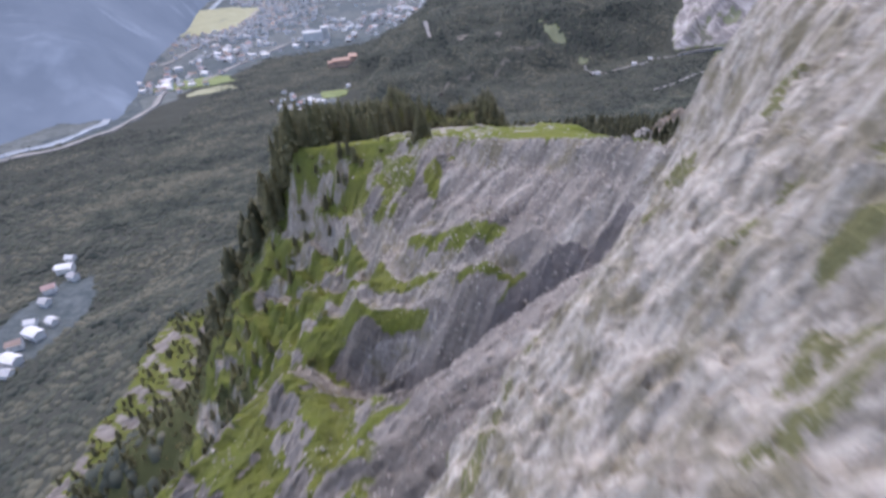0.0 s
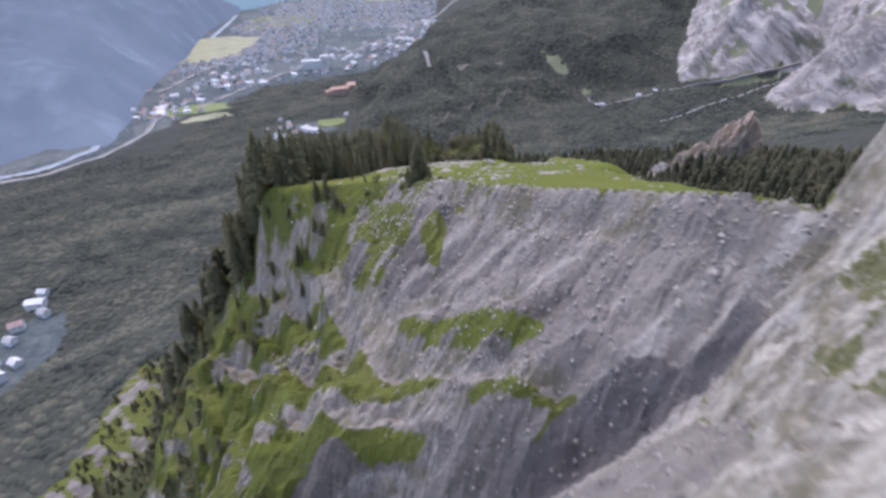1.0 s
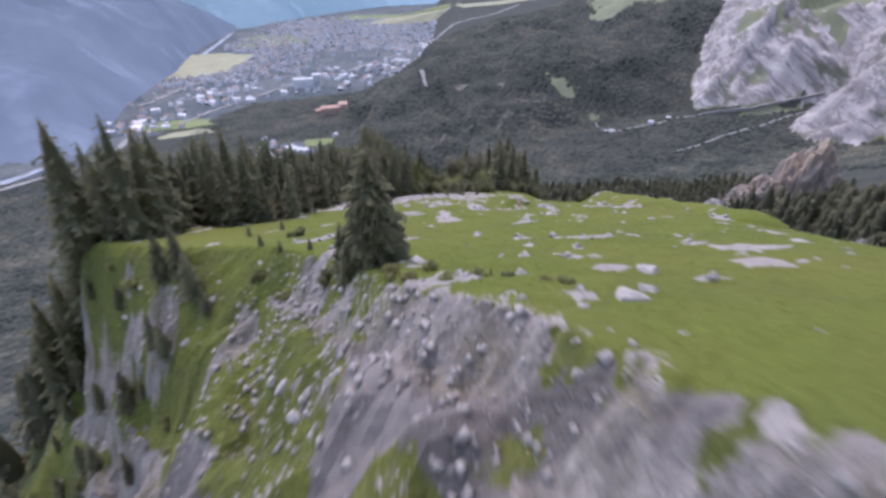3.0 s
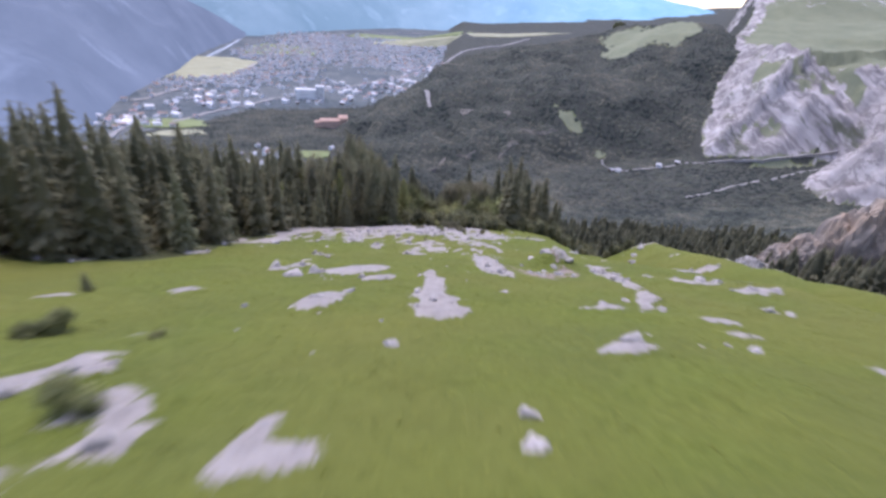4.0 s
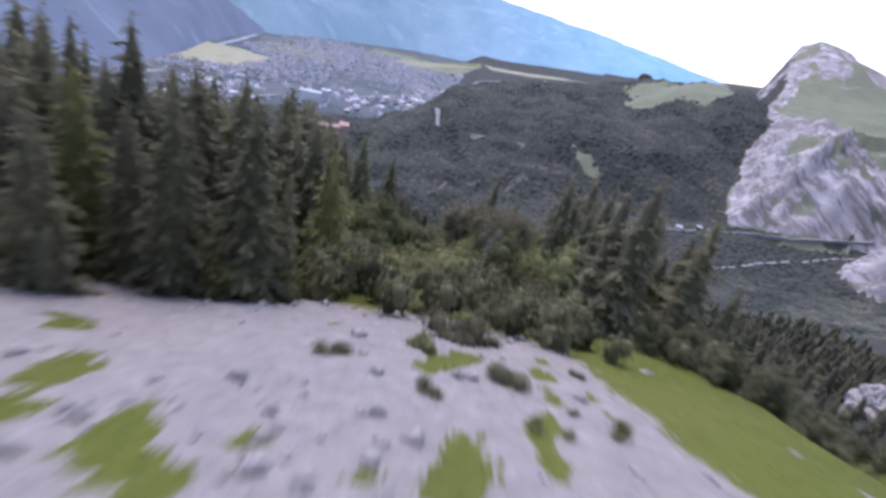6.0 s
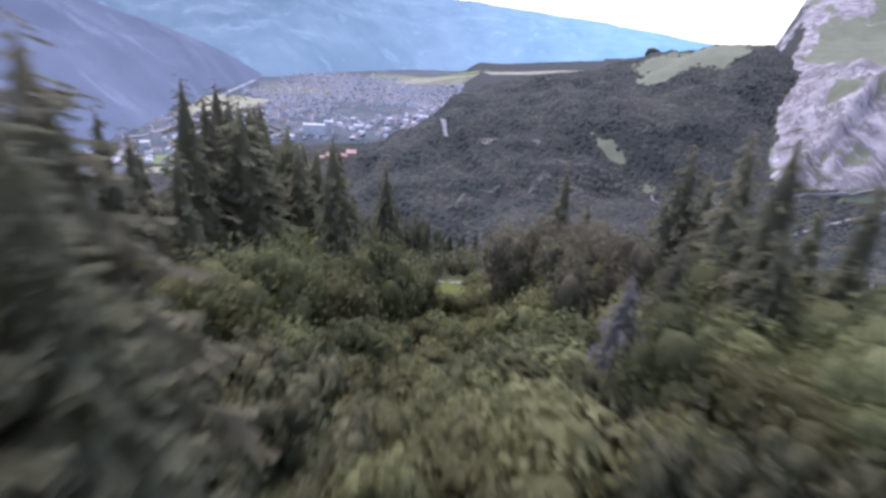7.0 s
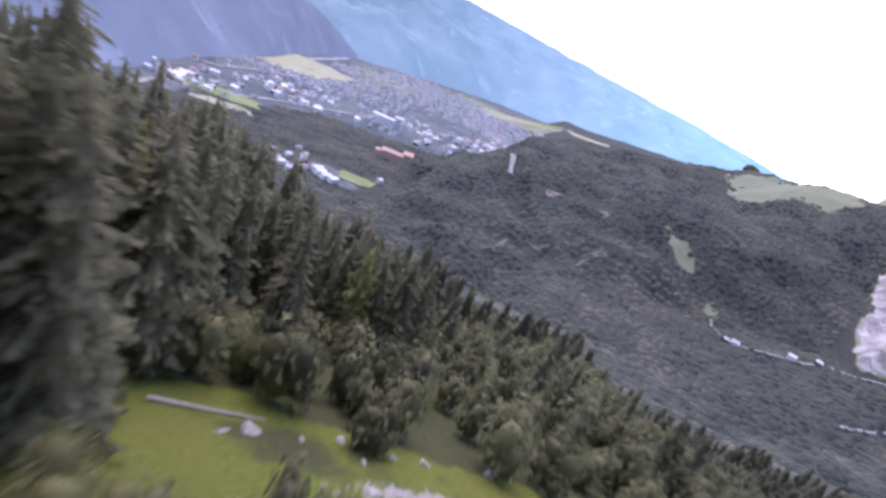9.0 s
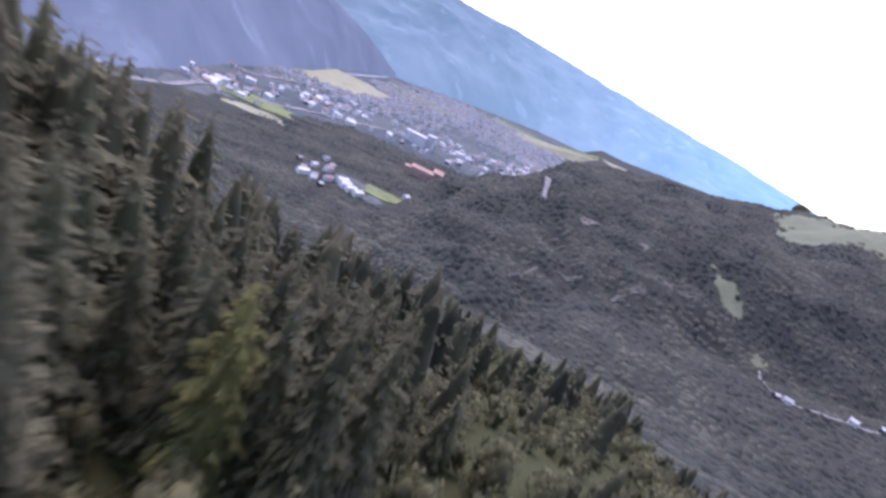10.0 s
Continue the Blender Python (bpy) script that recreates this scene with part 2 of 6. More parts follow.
    cliff = smooth(-2, 12, crag_d) * smooth(104, 92, crag_d + 10 * fbm(x, y, 30, 3, 73)) * (massif >= far - 0.01)
    cliff = np.maximum(cliff, (massif >= far - 0.01) * smooth(150, 60, peak) * smooth(-0.25, 0.15, fbm(x, y, 50, 4, 78)))
    alp = (massif >= far - 0.01) * smooth(90, 104, crag_d)
    alp = np.maximum(alp, (spur >= far - 0.01) * smooth(0.75, 1.0, 1.55 - np.sqrt(((x - 305) / 100) ** 2 + ((y - 1085) / 120) ** 2) + 0.75 * fbm(x, y, 90, 4, 77)))
    # fine relief
    rough = np.where(is_near, 0.35 + 0.5 * is_wall + 0.5 * bowl_side * (dl > 0), 1.5)
    broken = is_near * np.clip(is_wall + bowl_side * smooth(0, 5, dl), 0, 1)
    h = h + broken * (1.6 * runs(x, y, 5.0, 3, 150, 0.22) * (0.4 + 0.7 * smooth(5, -25, x) + 0.5 * is_wall) + 0.75 * ridged(x, y, 3.2, 3, 155) + 0.5 * smooth(-5, -30, x) * fbm(x, y, 4, 2, 157))
    h = h + is_near * is_wall * (1.8 * ridged(x * 0.9 + 0.5 * y, y * 0.9 - 0.3 * x, 3.4, 3, 171) + 0.8 * np.abs(fbm(x, y, 1.9, 2, 175)))
    h = h + rough * fbm(x, y, 5.0, 4, 80) + np.where(is_near, 0.0, 3.0 * fbm(x, y, 40, 3, 83))
    inside = (dl <= 0) & is_near & (is_wall < 0.5)
    bowl = (dl > 0) & is_near & (is_wall < 0.5)
    return dict(h=h, crag=smooth(1, 7, crag_d), dl=dl, dr=dr, near=is_near, wall=is_wall * is_near, inside=inside, bowl=bowl, bowl_side=bowl_side, cliff=cliff, alp=alp, spur=(spur >= far - 0.01) & ~is_near, massif=(massif >= far - 0.01) & ~is_near, gully=gully, vein=vein, rim=rim, dark_band=bowl_side * smooth(2.9, 0.8, np.abs(to_line(x, y, DARK_BAND)[0]) + 1.6 * fbm(x, y, 5, 3, 190)) * (dl > 0))


# ---- bare rock in the meadow: x, y, half length, half width, turn ----
SLABS = [(-9.8, 156.0, 2.5, 1.8, 35), (-7.7, 152.2, 1.2, 1.0, -25), (-3.8, 150.5, 5.6, 0.7, -86), (-3.3, 143.8, 1.5, 2.2, 7), (-3.5, 146.5, 1.2, 2.4, 7), (0.9, 163.4, 5.6, 1.25, -86), (1.6, 159.0, 2.6, 1.1, -80), (11.1, 159.9, 7.2, 0.9, -92), (10.1, 150.2, 3.9, 0.6, -112), (-9.6, 144.2, 2.2, 0.9, 78), (-14.9, 158.8, 1.0, 1.0, 50), (-15.7, 155.6, 0.6, 0.9, 26), (-4.0, 172.8, 1.3, 1.5, -19), (-6.1, 167.7, 0.9, 1.2, -3), (-14.3, 181.2, 3.9, 1.1, 90), (-23.9, 176.9, 3.3, 1.6, 69), (-25.7, 190.0, 8.0, 1.8, 100), (18.4, 160.8, 2.2, 1.2, -3), (7.8, 168, 1.9, 1.6, 20)]
SLABS_NEAR = [(-10.9, 129.8, 1.6, 0.7, 104), (-7.3, 129.0, 1.9, 0.5, 94), (4.7, 138.6, 1.3, 0.6, 7), (21.5, 157.4, 2.6, 1.0, 33), (-14.3, 133.3, 0.9, 0.5, 61), (4.3, 117.8, 1.3, 0.35, 110), (5.8, 113.6, 1.3, 0.6, 20), (-3.4, 111.8, 1.7, 0.8, 10), (12.0, 128.0, 2.0, 0.4, 110), (16.0, 121.0, 2.2, 0.45, 115), (1.0, 178.6, 2.2, 0.6, -92), (-3.5, 178.3, 1.7, 0.7, -89), (-4.9, 182.5, 0.7, 0.7, 21), (-15.7, 195.1, 2.4, 1.1, 88), (-7.4, 176.1, 0.8, 0.6, 51), (5.6, 121.6, 1.2, 0.35, 100)]
FIELD_GREENS = [(-10.0, 192.6, 1.6, 0.5, 89), (-13.5, 195.8, 1.5, 0.6, 103), (-12.9, 193.4, 0.9, 0.5, 98), (-16.3, 200.0, 1.0, 0.5, 89), (-2.5, 194.6, 2.2, 0.6, -96), (-4.3, 192.6, 1.0, 0.7, 35), (-2.6, 203.4, 2.8, 0.9, 63), (0.3, 197.1, 2.7, 0.45, -100), (-8.5, 191.4, 1.1, 0.4, 95), (-4.9, 193.9, 1.1, 0.35, -84), (-20.5, 198, 2.2, 0.8, 80), (-18.5, 192, 2.4, 0.6, 95), (1.8, 203.5, 2.2, 0.5, -95)]


def grown(x, y, slabs, ragged=0.55):
    out = np.zeros(x.shape)
    w1, w2 = 0.5 * fbm(x, y, 2.2, 3, 90), 0.5 * fbm(x, y, 2.2, 3, 95)
    for cx, cy, a, b, turn in slabs:
        c, s = math.cos(radians(turn)), math.sin(radians(turn))
        u, v = (x - cx) * c + (y - cy) * s, -(x - cx) * s + (y - cy) * c
        out = np.maximum(out, smooth(1.25, 0.8, np.sqrt((u / a) ** 2 + (v / b) ** 2) + ragged * (w1 + w2)))
    return out


def axis(lo, hi, step, out_lo, out_hi, turn_lo, turn_hi):
    """Lines of the sheet: even between lo and hi, slowly wider beyond, quickly wider past the turns."""
    up, w = list(np.arange(lo, hi + 0.01, step)), step
    while up[-1] < out_hi:
        w *= 1.021 if up[-1] < turn_hi else 1.05
        up.append(up[-1] + w)
    down, w = [lo], step
    while down[-1] > out_lo:
        w *= 1.024 if down[-1] > turn_lo else 1.06
        down.append(down[-1] - w)
    return np.array(down[:0:-1] + up)


def kinds(x, y, L):
    """How much rock, scree, grass and woodland floor shows at a place."""
    n1, n2, n3 = fbm(x, y, 14, 4, 101), fbm(x, y, 5, 3, 103), fbm(x, y, 30, 3, 107)
    g_wall, g_bowl = grown(x, y, WALL_GREENS, 1.5), grown(x, y, GREENS + LOW_GREENS, 0.9)
    rock = np.clip(L["wall"] * (1 - 0.62 * g_wall) * smooth(0.62, 0.5, n1 * 0.6 + 0.8 * n2), 0, 1)
    across, along = 0.56 * x + 0.83 * y, 0.83 * x - 0.56 * y
    rill = fbm(across + 2.5 * fbm(x, y, 16, 2, 202), along * 0.28, 5.5, 4, 203, 0.6)
    tufts = 0.25 * n1 - 0.75 * smooth(80, 60, y) + 0.35 * n2 + 0.75 * rill - 0.22 * L["gully"] + 0.40 * smooth(-4, -28, x) - 0.50 * smooth(-13, 2, x) + 0.25 * smooth(-60, -85, x) + 0.12 * smooth(18, 4, L["dl"]) * smooth(-6, -12, x)
    lip = np.exp(-((L["dl"] - 3) / 3.5) ** 2) * smooth(12, 4, x) * smooth(-22, -14, x)
    g_bowl = g_bowl * smooth(-0.32, -0.08, rill + 0.35 * n2)
    scree = L["bowl"] * L["bowl_side"] * smooth(0.20, -0.02, tufts + 0.5 * lip * smooth(-0.2, 0.2, rill + n2)) * (1 - g_bowl)
    rock = np.maximum(rock, L["bowl"] * lip * smooth(0.30, 0.50, n2 - 0.3 * n1 + 0.4 * rill))
    brink = np.exp(-((L["dl"] - 1.8) / 2.6) ** 2) * L["bowl_side"] * smooth(-12, -4, x)
    rock = np.maximum(rock, brink * smooth(-0.12, 0.10, fbm(x, y, 3.0, 3, 207) + 0.3 * rill))
    scree = scree * (1 - 0.9 * brink * smooth(15, 8, x) * smooth(0.28, 0.42, fbm(x, y, 4.0, 3, 209)))
    rock = np.maximum(rock, np.clip(L["vein"] * 1.2, 0, 0.85) * L["bowl"])
    rock = np.maximum(rock, L["bowl"] * L["bowl_side"] * (1 - g_bowl) * smooth(0.62, 0.85, 0.6 * L["gully"] - 0.7 * rill + 0.5 * n2) * smooth(-4, -22, x))
    rock = np.maximum(rock, L["bowl"] * grown(x, y, CLIFF_ROCKS, 0.9))
    slab = L["inside"] * np.maximum(grown(x, y, SLABS, 0.4), grown(x, y, SLABS_NEAR, 0.4))
    field = L["inside"] * smooth(173, 185, y + 4 * n1) * smooth(218, 209, y + 4 * n2) * smooth(-28, -24, x) * smooth(8.5, 5, x + 0.10 * (y - 190) + 2 * n2)
    field = field * (1 - grown(x, y, FIELD_GREENS, 0.6))
    field = field * smooth(0.10, -0.06, fbm(x * 2.4, y * 0.7, 3.2, 4, 111, 0.70) + 0.15 - 0.66 * smooth(185, 198, y + 3 * n1))
    u = x + 0.12 * (y - 170) + 0.8 * fbm(x, y, 6, 2, 123)
    streak = fbm(u, y * 0.26, 1.3, 3, 125, 0.6) + 0.5 * fbm(x, y, 15, 3, 127)
    streak = L["inside"] * smooth(0.20, 0.34, streak + 0.35 * fbm(x, y, 1.6, 3, 129) - 0.17 + 0.22 * smooth(140, 172, y) + 0.05 * smooth(-8, -16, x)) * smooth(5.5, 2.5, x - 0.05 * (y - 170)) * smooth(163, 175, y) * smooth(214, 206, y)
    specks = L["inside"] * smooth(0.52, 0.62, fbm(x, y, 3.0, 2, 120) + 0.28 * fbm(x, y, 25, 2, 121))
    rock = np.maximum(rock, np.maximum(slab, np.maximum(np.maximum(0.9 * field, 0.85 * streak), 0.8 * specks * (y < 215))))
    low_bowl = L["bowl"] * smooth(-100, -122, L["h"] + 18 * n1 + 0.10 * (y - 130)) * (1 - 0.8 * np.clip(L["vein"] * 1.4, 0, 1))
    low_bowl = low_bowl * smooth(-0.25, 0.1, rill + 0.6 * n1)
    fan = (~L["near"]) * smooth(-216, -196, x + 14 * n1) * smooth(300, 240, y + 20 * n3) * (x < -40)
    scree = np.maximum(scree, fan * smooth(0.02, 0.2, rill + 0.5 * n1 + 0.2 * n3))
    scree, rock = scree * (1 - low_bowl), np.where(L["bowl"], rock * (1 - low_bowl), rock)
    wood = np.clip(low_bowl + smooth(212, 224, y + 6 * n1) + smooth(-24, -30, x + 3 * n2) * smooth(154, 162, y) + (~L["near"]) * 1.0, 0, 1)
    glade = np.exp(-(((x + 21) / 6.0) ** 2 + ((y - 292) / 7.0) ** 2)) + np.exp(-(((x + 7.5) / 3.6) ** 2 + ((y - 288) / 13.0) ** 2)) + np.exp(-(((x + 17) / 6.0) ** 2 + ((y - 300) / 5.0) ** 2)) + 0.8 * np.exp(-(((x + 2) / 9.0) ** 2 + ((y - 305 - 0.2 * x) / 2.5) ** 2))
    glade = glade + smooth(6.0, 3.0, np.abs(to_line(x, y, GLADE)[0]) + 1.5 * n2)
    bare = np.exp(-(((x + 1) / 11.0) ** 2 + ((y - 305.5 - 0.55 * x) / 1.6) ** 2)) * smooth(-0.15, 0.1, n2)
    rock = np.maximum(rock, bare * L["inside"])
    strip = L["inside"] * smooth(0.5, 4, -(L["dr"] - 0.5)) * smooth(7, 10, x) * smooth(250, 240, y)
    wood = np.maximum(wood, L["bowl"] * (1 - L["bowl_side"]) * smooth(4, 10, L["dl"]))
    wood = wood * (1 - np.clip(glade * 1.6, 0, 1)) * (1 - strip) * (1 - L["massif"] * L["crag"]) * smooth(0.7, 0.3, L["wall"])
    cliff = np.clip(L["cliff"] * smooth(-0.3, 0.1, fbm(x, y, 34, 4, 131) + 0.27), 0, 1)
    clearing = np.exp(-(((x - 144 + 0.7 * (y - 790)) / 11) ** 2 + ((y - 790 + 6 * n1) / 17) ** 2 + 0.9 * n3 + 1.1 * n1 + 0.7 * n2) ** 2) + np.exp(-(((x - 180) / 8) ** 2 + ((y - 751) / 6) ** 2) ** 2) + 0.8 * np.exp(-(((x - 372) / 42) ** 2 + ((y - 709 + 5 * n1) / 7) ** 2) ** 2)
    under = np.where(L["near"], np.maximum(wood, (0.40 + 0.35 * n2) * np.clip(glade * 1.6, 0, 1)), 0.0)
    opening = (~L["near"]) * smooth(0.40, 0.62, fbm(x, y, 75, 5, 415, 0.65)) * smooth(-300, -100, x)
    wood = wood * (1 - np.clip(clearing + L["alp"] + 0.55 * opening, 0, 1)) * (1 - 0.95 * fan)
    L["alp"] = np.maximum(L["alp"], 0.5 * opening)
    L["alp"] = np.clip(L["alp"] + clearing, 0, 1)
    earth = L["inside"] * np.exp(-((((x - 5.9) / 3.5) ** 2 + ((y - 163.2) / 5.8) ** 2) ** 2)) * smooth(-0.7, -0.2, n2 + 0.5 * n1)
    return dict(under=under, rock=rock * (1 - earth), fan=fan, earth=earth, scree=scree, wood=wood, cliff=cliff, dark_band=L["dark_band"])


# ---- materials ----
def material(name, rough=0.9, spec=0.2):
    m = bpy.data.materials.new(name)
    m.use_nodes = True
    b = m.node_tree.nodes["Principled BSDF"]
    b.inputs["Roughness"].default_value = rough
    b.inputs["Specular IOR Level"].default_value = spec
    return m, m.node_tree, b


def node(tree, kind, **sets):
    n = tree.nodes.new(kind)
    for key, value in sets.items():
        n.inputs[key.replace("_", " ")].default_value = value
    return n


def noise_of(tree, coord, scale, detail=5.0, rough=0.55):
    n = node(tree, "ShaderNodeTexNoise", Scale=scale, Detail=detail, Roughness=rough)
    tree.links.new(coord, n.inputs["Vector"])
    return n.outputs["Fac"]


def ramp(tree, fac, stops):
    r = tree.nodes.new("ShaderNodeValToRGB")
    e = r.color_ramp.elements
    while len(e) < len(stops):
        e.new(0.5)
    for k, (p, c) in zip(e, stops):
        k.position, k.color = p, (*c, 1) if len(c) == 3 else c
    tree.links.new(fac, r.inputs["Fac"])
    return r.outputs["Color"]


def mixed(tree, fac, a, b, how="MIX"):
    m = tree.nodes.new("ShaderNodeMix")
    m.data_type, m.blend_type = "RGBA", how
    for value, sock in ((fac, m.inputs[0]), (a, m.inputs[6]), (b, m.inputs[7])):
        if isinstance(value, (int, float)):
            sock.default_value = value
        elif isinstance(value, tuple):
            sock.default_value = (*value, 1)
        else:
            tree.links.new(value, sock)
    return m.outputs[2]


def maths(tree, how, a, b=0.0):
    m = tree.nodes.new("ShaderNodeMath")
    m.operation, m.use_clamp = how, how in ("MULTIPLY_ADD",)
    for value, sock in ((a, m.inputs[0]), (b, m.inputs[1])):
        if isinstance(value, (int, float)):
            sock.default_value = value
        else:
            tree.links.new(value, sock)
    return m.outputs[0]


def bump(tree, bsdf, height, strength, distance):
    n = node(tree, "ShaderNodeBump", Strength=strength, Distance=distance)
    tree.links.new(height, n.inputs["Height"])
    tree.links.new(n.outputs[0], bsdf.inputs["Normal"])


def sharpen(tree, mask, noise_fac, amount=0.5):
    """A soft mask with an edge that the noise breaks up."""
    s = maths(tree, "ADD", mask, maths(tree, "MULTIPLY", maths(tree, "SUBTRACT", noise_fac, 0.5), amount * 2))
    return ramp(tree, s, [(0.42, (0, 0, 0)), (0.58, (1, 1, 1))])


def axes(tree, coord, rows):
    """Coordinates along three directions of their own."""
    out = tree.nodes.new("ShaderNodeCombineXYZ")
    for k, along in enumerate(rows):
        dot = tree.nodes.new("ShaderNodeVectorMath")
        dot.operation = "DOT_PRODUCT"
        tree.links.new(coord, dot.inputs[0])
        dot.inputs[1].default_value = along
        tree.links.new(dot.outputs["Value"], out.inputs[k])
    return out


def ground_material():
    m, t, b = material("mountain_ground", 0.95, 0.1)
    co = node(t, "ShaderNodeTexCoord").outputs["Object"]

    def mask(name):
        a = t.nodes.new("ShaderNodeAttribute")
        a.attribute_name = name
        return a.outputs["Fac"]

    fine, mid, big = noise_of(t, co, 2.2, 6, 0.65), noise_of(t, co, 0.35, 6, 0.6), noise_of(t, co, 0.05, 5)
    tiny = noise_of(t, co, 9.0, 4, 0.7)
    grass = mixed(t, mid, ramp(t, fine, [(0.25, (0.054, 0.074, 0.013)), (0.5, (0.102, 0.127, 0.021)), (0.75, (0.164, 0.186, 0.046))]), ramp(t, tiny, [(0.3, (0.066, 0.090, 0.015)), (0.7, (0.152, 0.178, 0.040))]))
    grass = mixed(t, ramp(t, noise_of(t, co, 0.16, 5, 0.6), [(0.40, (0, 0, 0)), (0.62, (0.6, 0.6, 0.6))]), grass, mixed(t, fine, (0.06, 0.08, 0.017), (0.13, 0.145, 0.04)))
    grass = mixed(t, ramp(t, big, [(0.42, (0, 0, 0)), (0.62, (0.6, 0.6, 0.6))]), grass, (0.138, 0.140, 0.034))
    vor = node(t, "ShaderNodeTexVoronoi", Scale=1.6)
    t.links.new(co, vor.inputs["Vector"])
    rock = ramp(t, mid, [(0.3, (0.145, 0.132, 0.122)), (0.5, (0.238, 0.218, 0.202)), (0.72, (0.32, 0.298, 0.276))])
    rock = mixed(t, 0.5, rock, ramp(t, fine, [(0.3, (0.105, 0.098, 0.095)), (0.65, (0.335, 0.315, 0.297))]))
    sm = node(t, "ShaderNodeMapping")
    sm.inputs["Scale"].default_value = (1.2, 1.2, 0.22)
    t.links.new(co, sm.inputs["Vector"])
    rock = mixed(t, 0.5, rock, ramp(t, noise_of(t, sm.outputs[0], 1.1, 7, 0.68), [(0.30, (0.09, 0.085, 0.08)), (0.46, (0.225, 0.208, 0.195)), (0.6, (0.30, 0.278, 0.258)), (0.75, (0.50, 0.47, 0.44))]))
    rock = mixed(t, ramp(t, big, [(0.5, (0, 0, 0)), (0.75, (0.5, 0.5, 0.5))]), rock, (0.25, 0.205, 0.155))
    rock = mixed(t, maths(t, "SUBTRACT", 1.0, mask("steep")), rock, mixed(t, 0.2, rock, (0.44, 0.41, 0.39)))
    drawn = axes(t, co, ((-0.15, 0.05, -0.20), (0.31, 0.95, 0.0), (0.75, -0.25, -0.60)))
    rock = mixed(t, mask("wall"), rock, mixed(t, 0.78, rock, ramp(t, noise_of(t, drawn.outputs[0], 0.8, 8, 0.72), [(0.30, (0.22, 0.20, 0.175)), (0.42, (0.40, 0.37, 0.335)), (0.55, (0.49, 0.455, 0.415)), (0.72, (0.60, 0.565, 0.52))])))
    rock = mixed(t, maths(t, "MULTIPLY", mask("wall"), ramp(t, noise_of(t, drawn.outputs[0], 0.30, 9, 0.62), [(0.43, (0, 0, 0)), (0.47, (0.6, 0.6, 0.6)), (0.495, (0.6, 0.6, 0.6)), (0.53, (0, 0, 0))])), rock, (0.17, 0.152, 0.125))
    crack = ramp(t, noise_of(t, sm.outputs[0], 0.55, 8, 0.6), [(0.455, (0, 0, 0)), (0.49, (0.42, 0.42, 0.42)), (0.51, (0.42, 0.42, 0.42)), (0.545, (0, 0, 0))])
    rock = mixed(t, maths(t, "MULTIPLY", crack, mask("steep")), rock, (0.11, 0.10, 0.085))
    stain = maths(t, "MULTIPLY", mask("steep"), ramp(t, noise_of(t, co, 0.22, 6, 0.65), [(0.48, (0, 0, 0)), (0.62, (0.75, 0.75, 0.75))]))
    rock = mixed(t, stain, rock, (0.145, 0.13, 0.085))
    scree = mixed(t, mid, ramp(t, vor.outputs["Distance"], [(0.0, (0.21, 0.19, 0.17)), (0.6, (0.088, 0.078, 0.07))]), ramp(t, fine, [(0.3, (0.072, 0.064, 0.056)), (0.7, (0.2, 0.18, 0.16))]))
    rill = node(t, "ShaderNodeMapping")
    rill.vector_type = "TEXTURE"
    rill.inputs["Rotation"].default_value, rill.inputs["Scale"].default_value = (0, 0, radians(148)), (9.0, 1.0, 2.0)
    t.links.new(co, rill.inputs["Vector"])
    scree = mixed(t, 0.6, scree, ramp(t, noise_of(t, rill.outputs[0], 0.5, 7, 0.66), [(0.34, (0.065, 0.060, 0.055)), (0.47, (0.145, 0.132, 0.120)), (0.55, (0.205, 0.187, 0.170)), (0.68, (0.39, 0.36, 0.325))]))
    scree = mixed(t, 0.4, scree, ramp(t, noise_of(t, rill.outputs[0], 2.4, 6, 0.72), [(0.36, (0.035, 0.032, 0.03)), (0.5, (0.17, 0.154, 0.14)), (0.64, (0.38, 0.35, 0.318))]))
    scree = mixed(t, ramp(t, big, [(0.45, (0, 0, 0)), (0.7, (0.6, 0.6, 0.6))]), scree, (0.135, 0.12, 0.11))
    scree = mixed(t, 0.62, scree, ramp(t, mixed(t, 0.35, mask("run"), noise_of(t, co, 0.9, 6, 0.68)), [(0.28, (0.50, 0.47, 0.44)), (0.40, (0.285, 0.262, 0.246)), (0.58, (0.19, 0.174, 0.168)), (0.72, (0.085, 0.079, 0.076))]))
    wood = ramp(t, mid, [(0.3, (0.040, 0.046, 0.040)), (0.55, (0.056, 0.060, 0.052)), (0.8, (0.078, 0.080, 0.066))])
    beds = axes(t, co, ((0.12, -0.07, -0.14), (0.50, 0.86, 0.0), (0.61, -0.35, 0.71)))
    mixed_beds = axes(t, co, ((0.24, -0.14, -0.28), (0.50, 0.86, 0.0), (0.61, -0.35, 0.71)))
    strata = noise_of(t, beds.outputs[0], 0.06, 7, 0.58)
    cliff = ramp(t, strata, [(0.32, (0.14, 0.13, 0.13)), (0.42, (0.25, 0.235, 0.233)), (0.55, (0.34, 0.32, 0.315)), (0.68, (0.47, 0.445, 0.44))])
    cliff = mixed(t, ramp(t, noise_of(t, beds.outputs[0], 0.045, 8, 0.62), [(0.43, (0, 0, 0)), (0.47, (0.7, 0.7, 0.7)), (0.49, (0.7, 0.7, 0.7)), (0.53, (0, 0, 0))]), cliff, (0.135, 0.128, 0.128))
    cliff = mixed(t, ramp(t, noise_of(t, mixed_beds.outputs[0], 0.03, 8, 0.66), [(0.56, (0, 0, 0)), (0.64, (0.85, 0.85, 0.85))]), cliff, (0.085, 0.095, 0.06))
    plot = node(t, "ShaderNodeTexVoronoi", Scale=0.012)
    t.links.new(co, plot.inputs["Vector"])
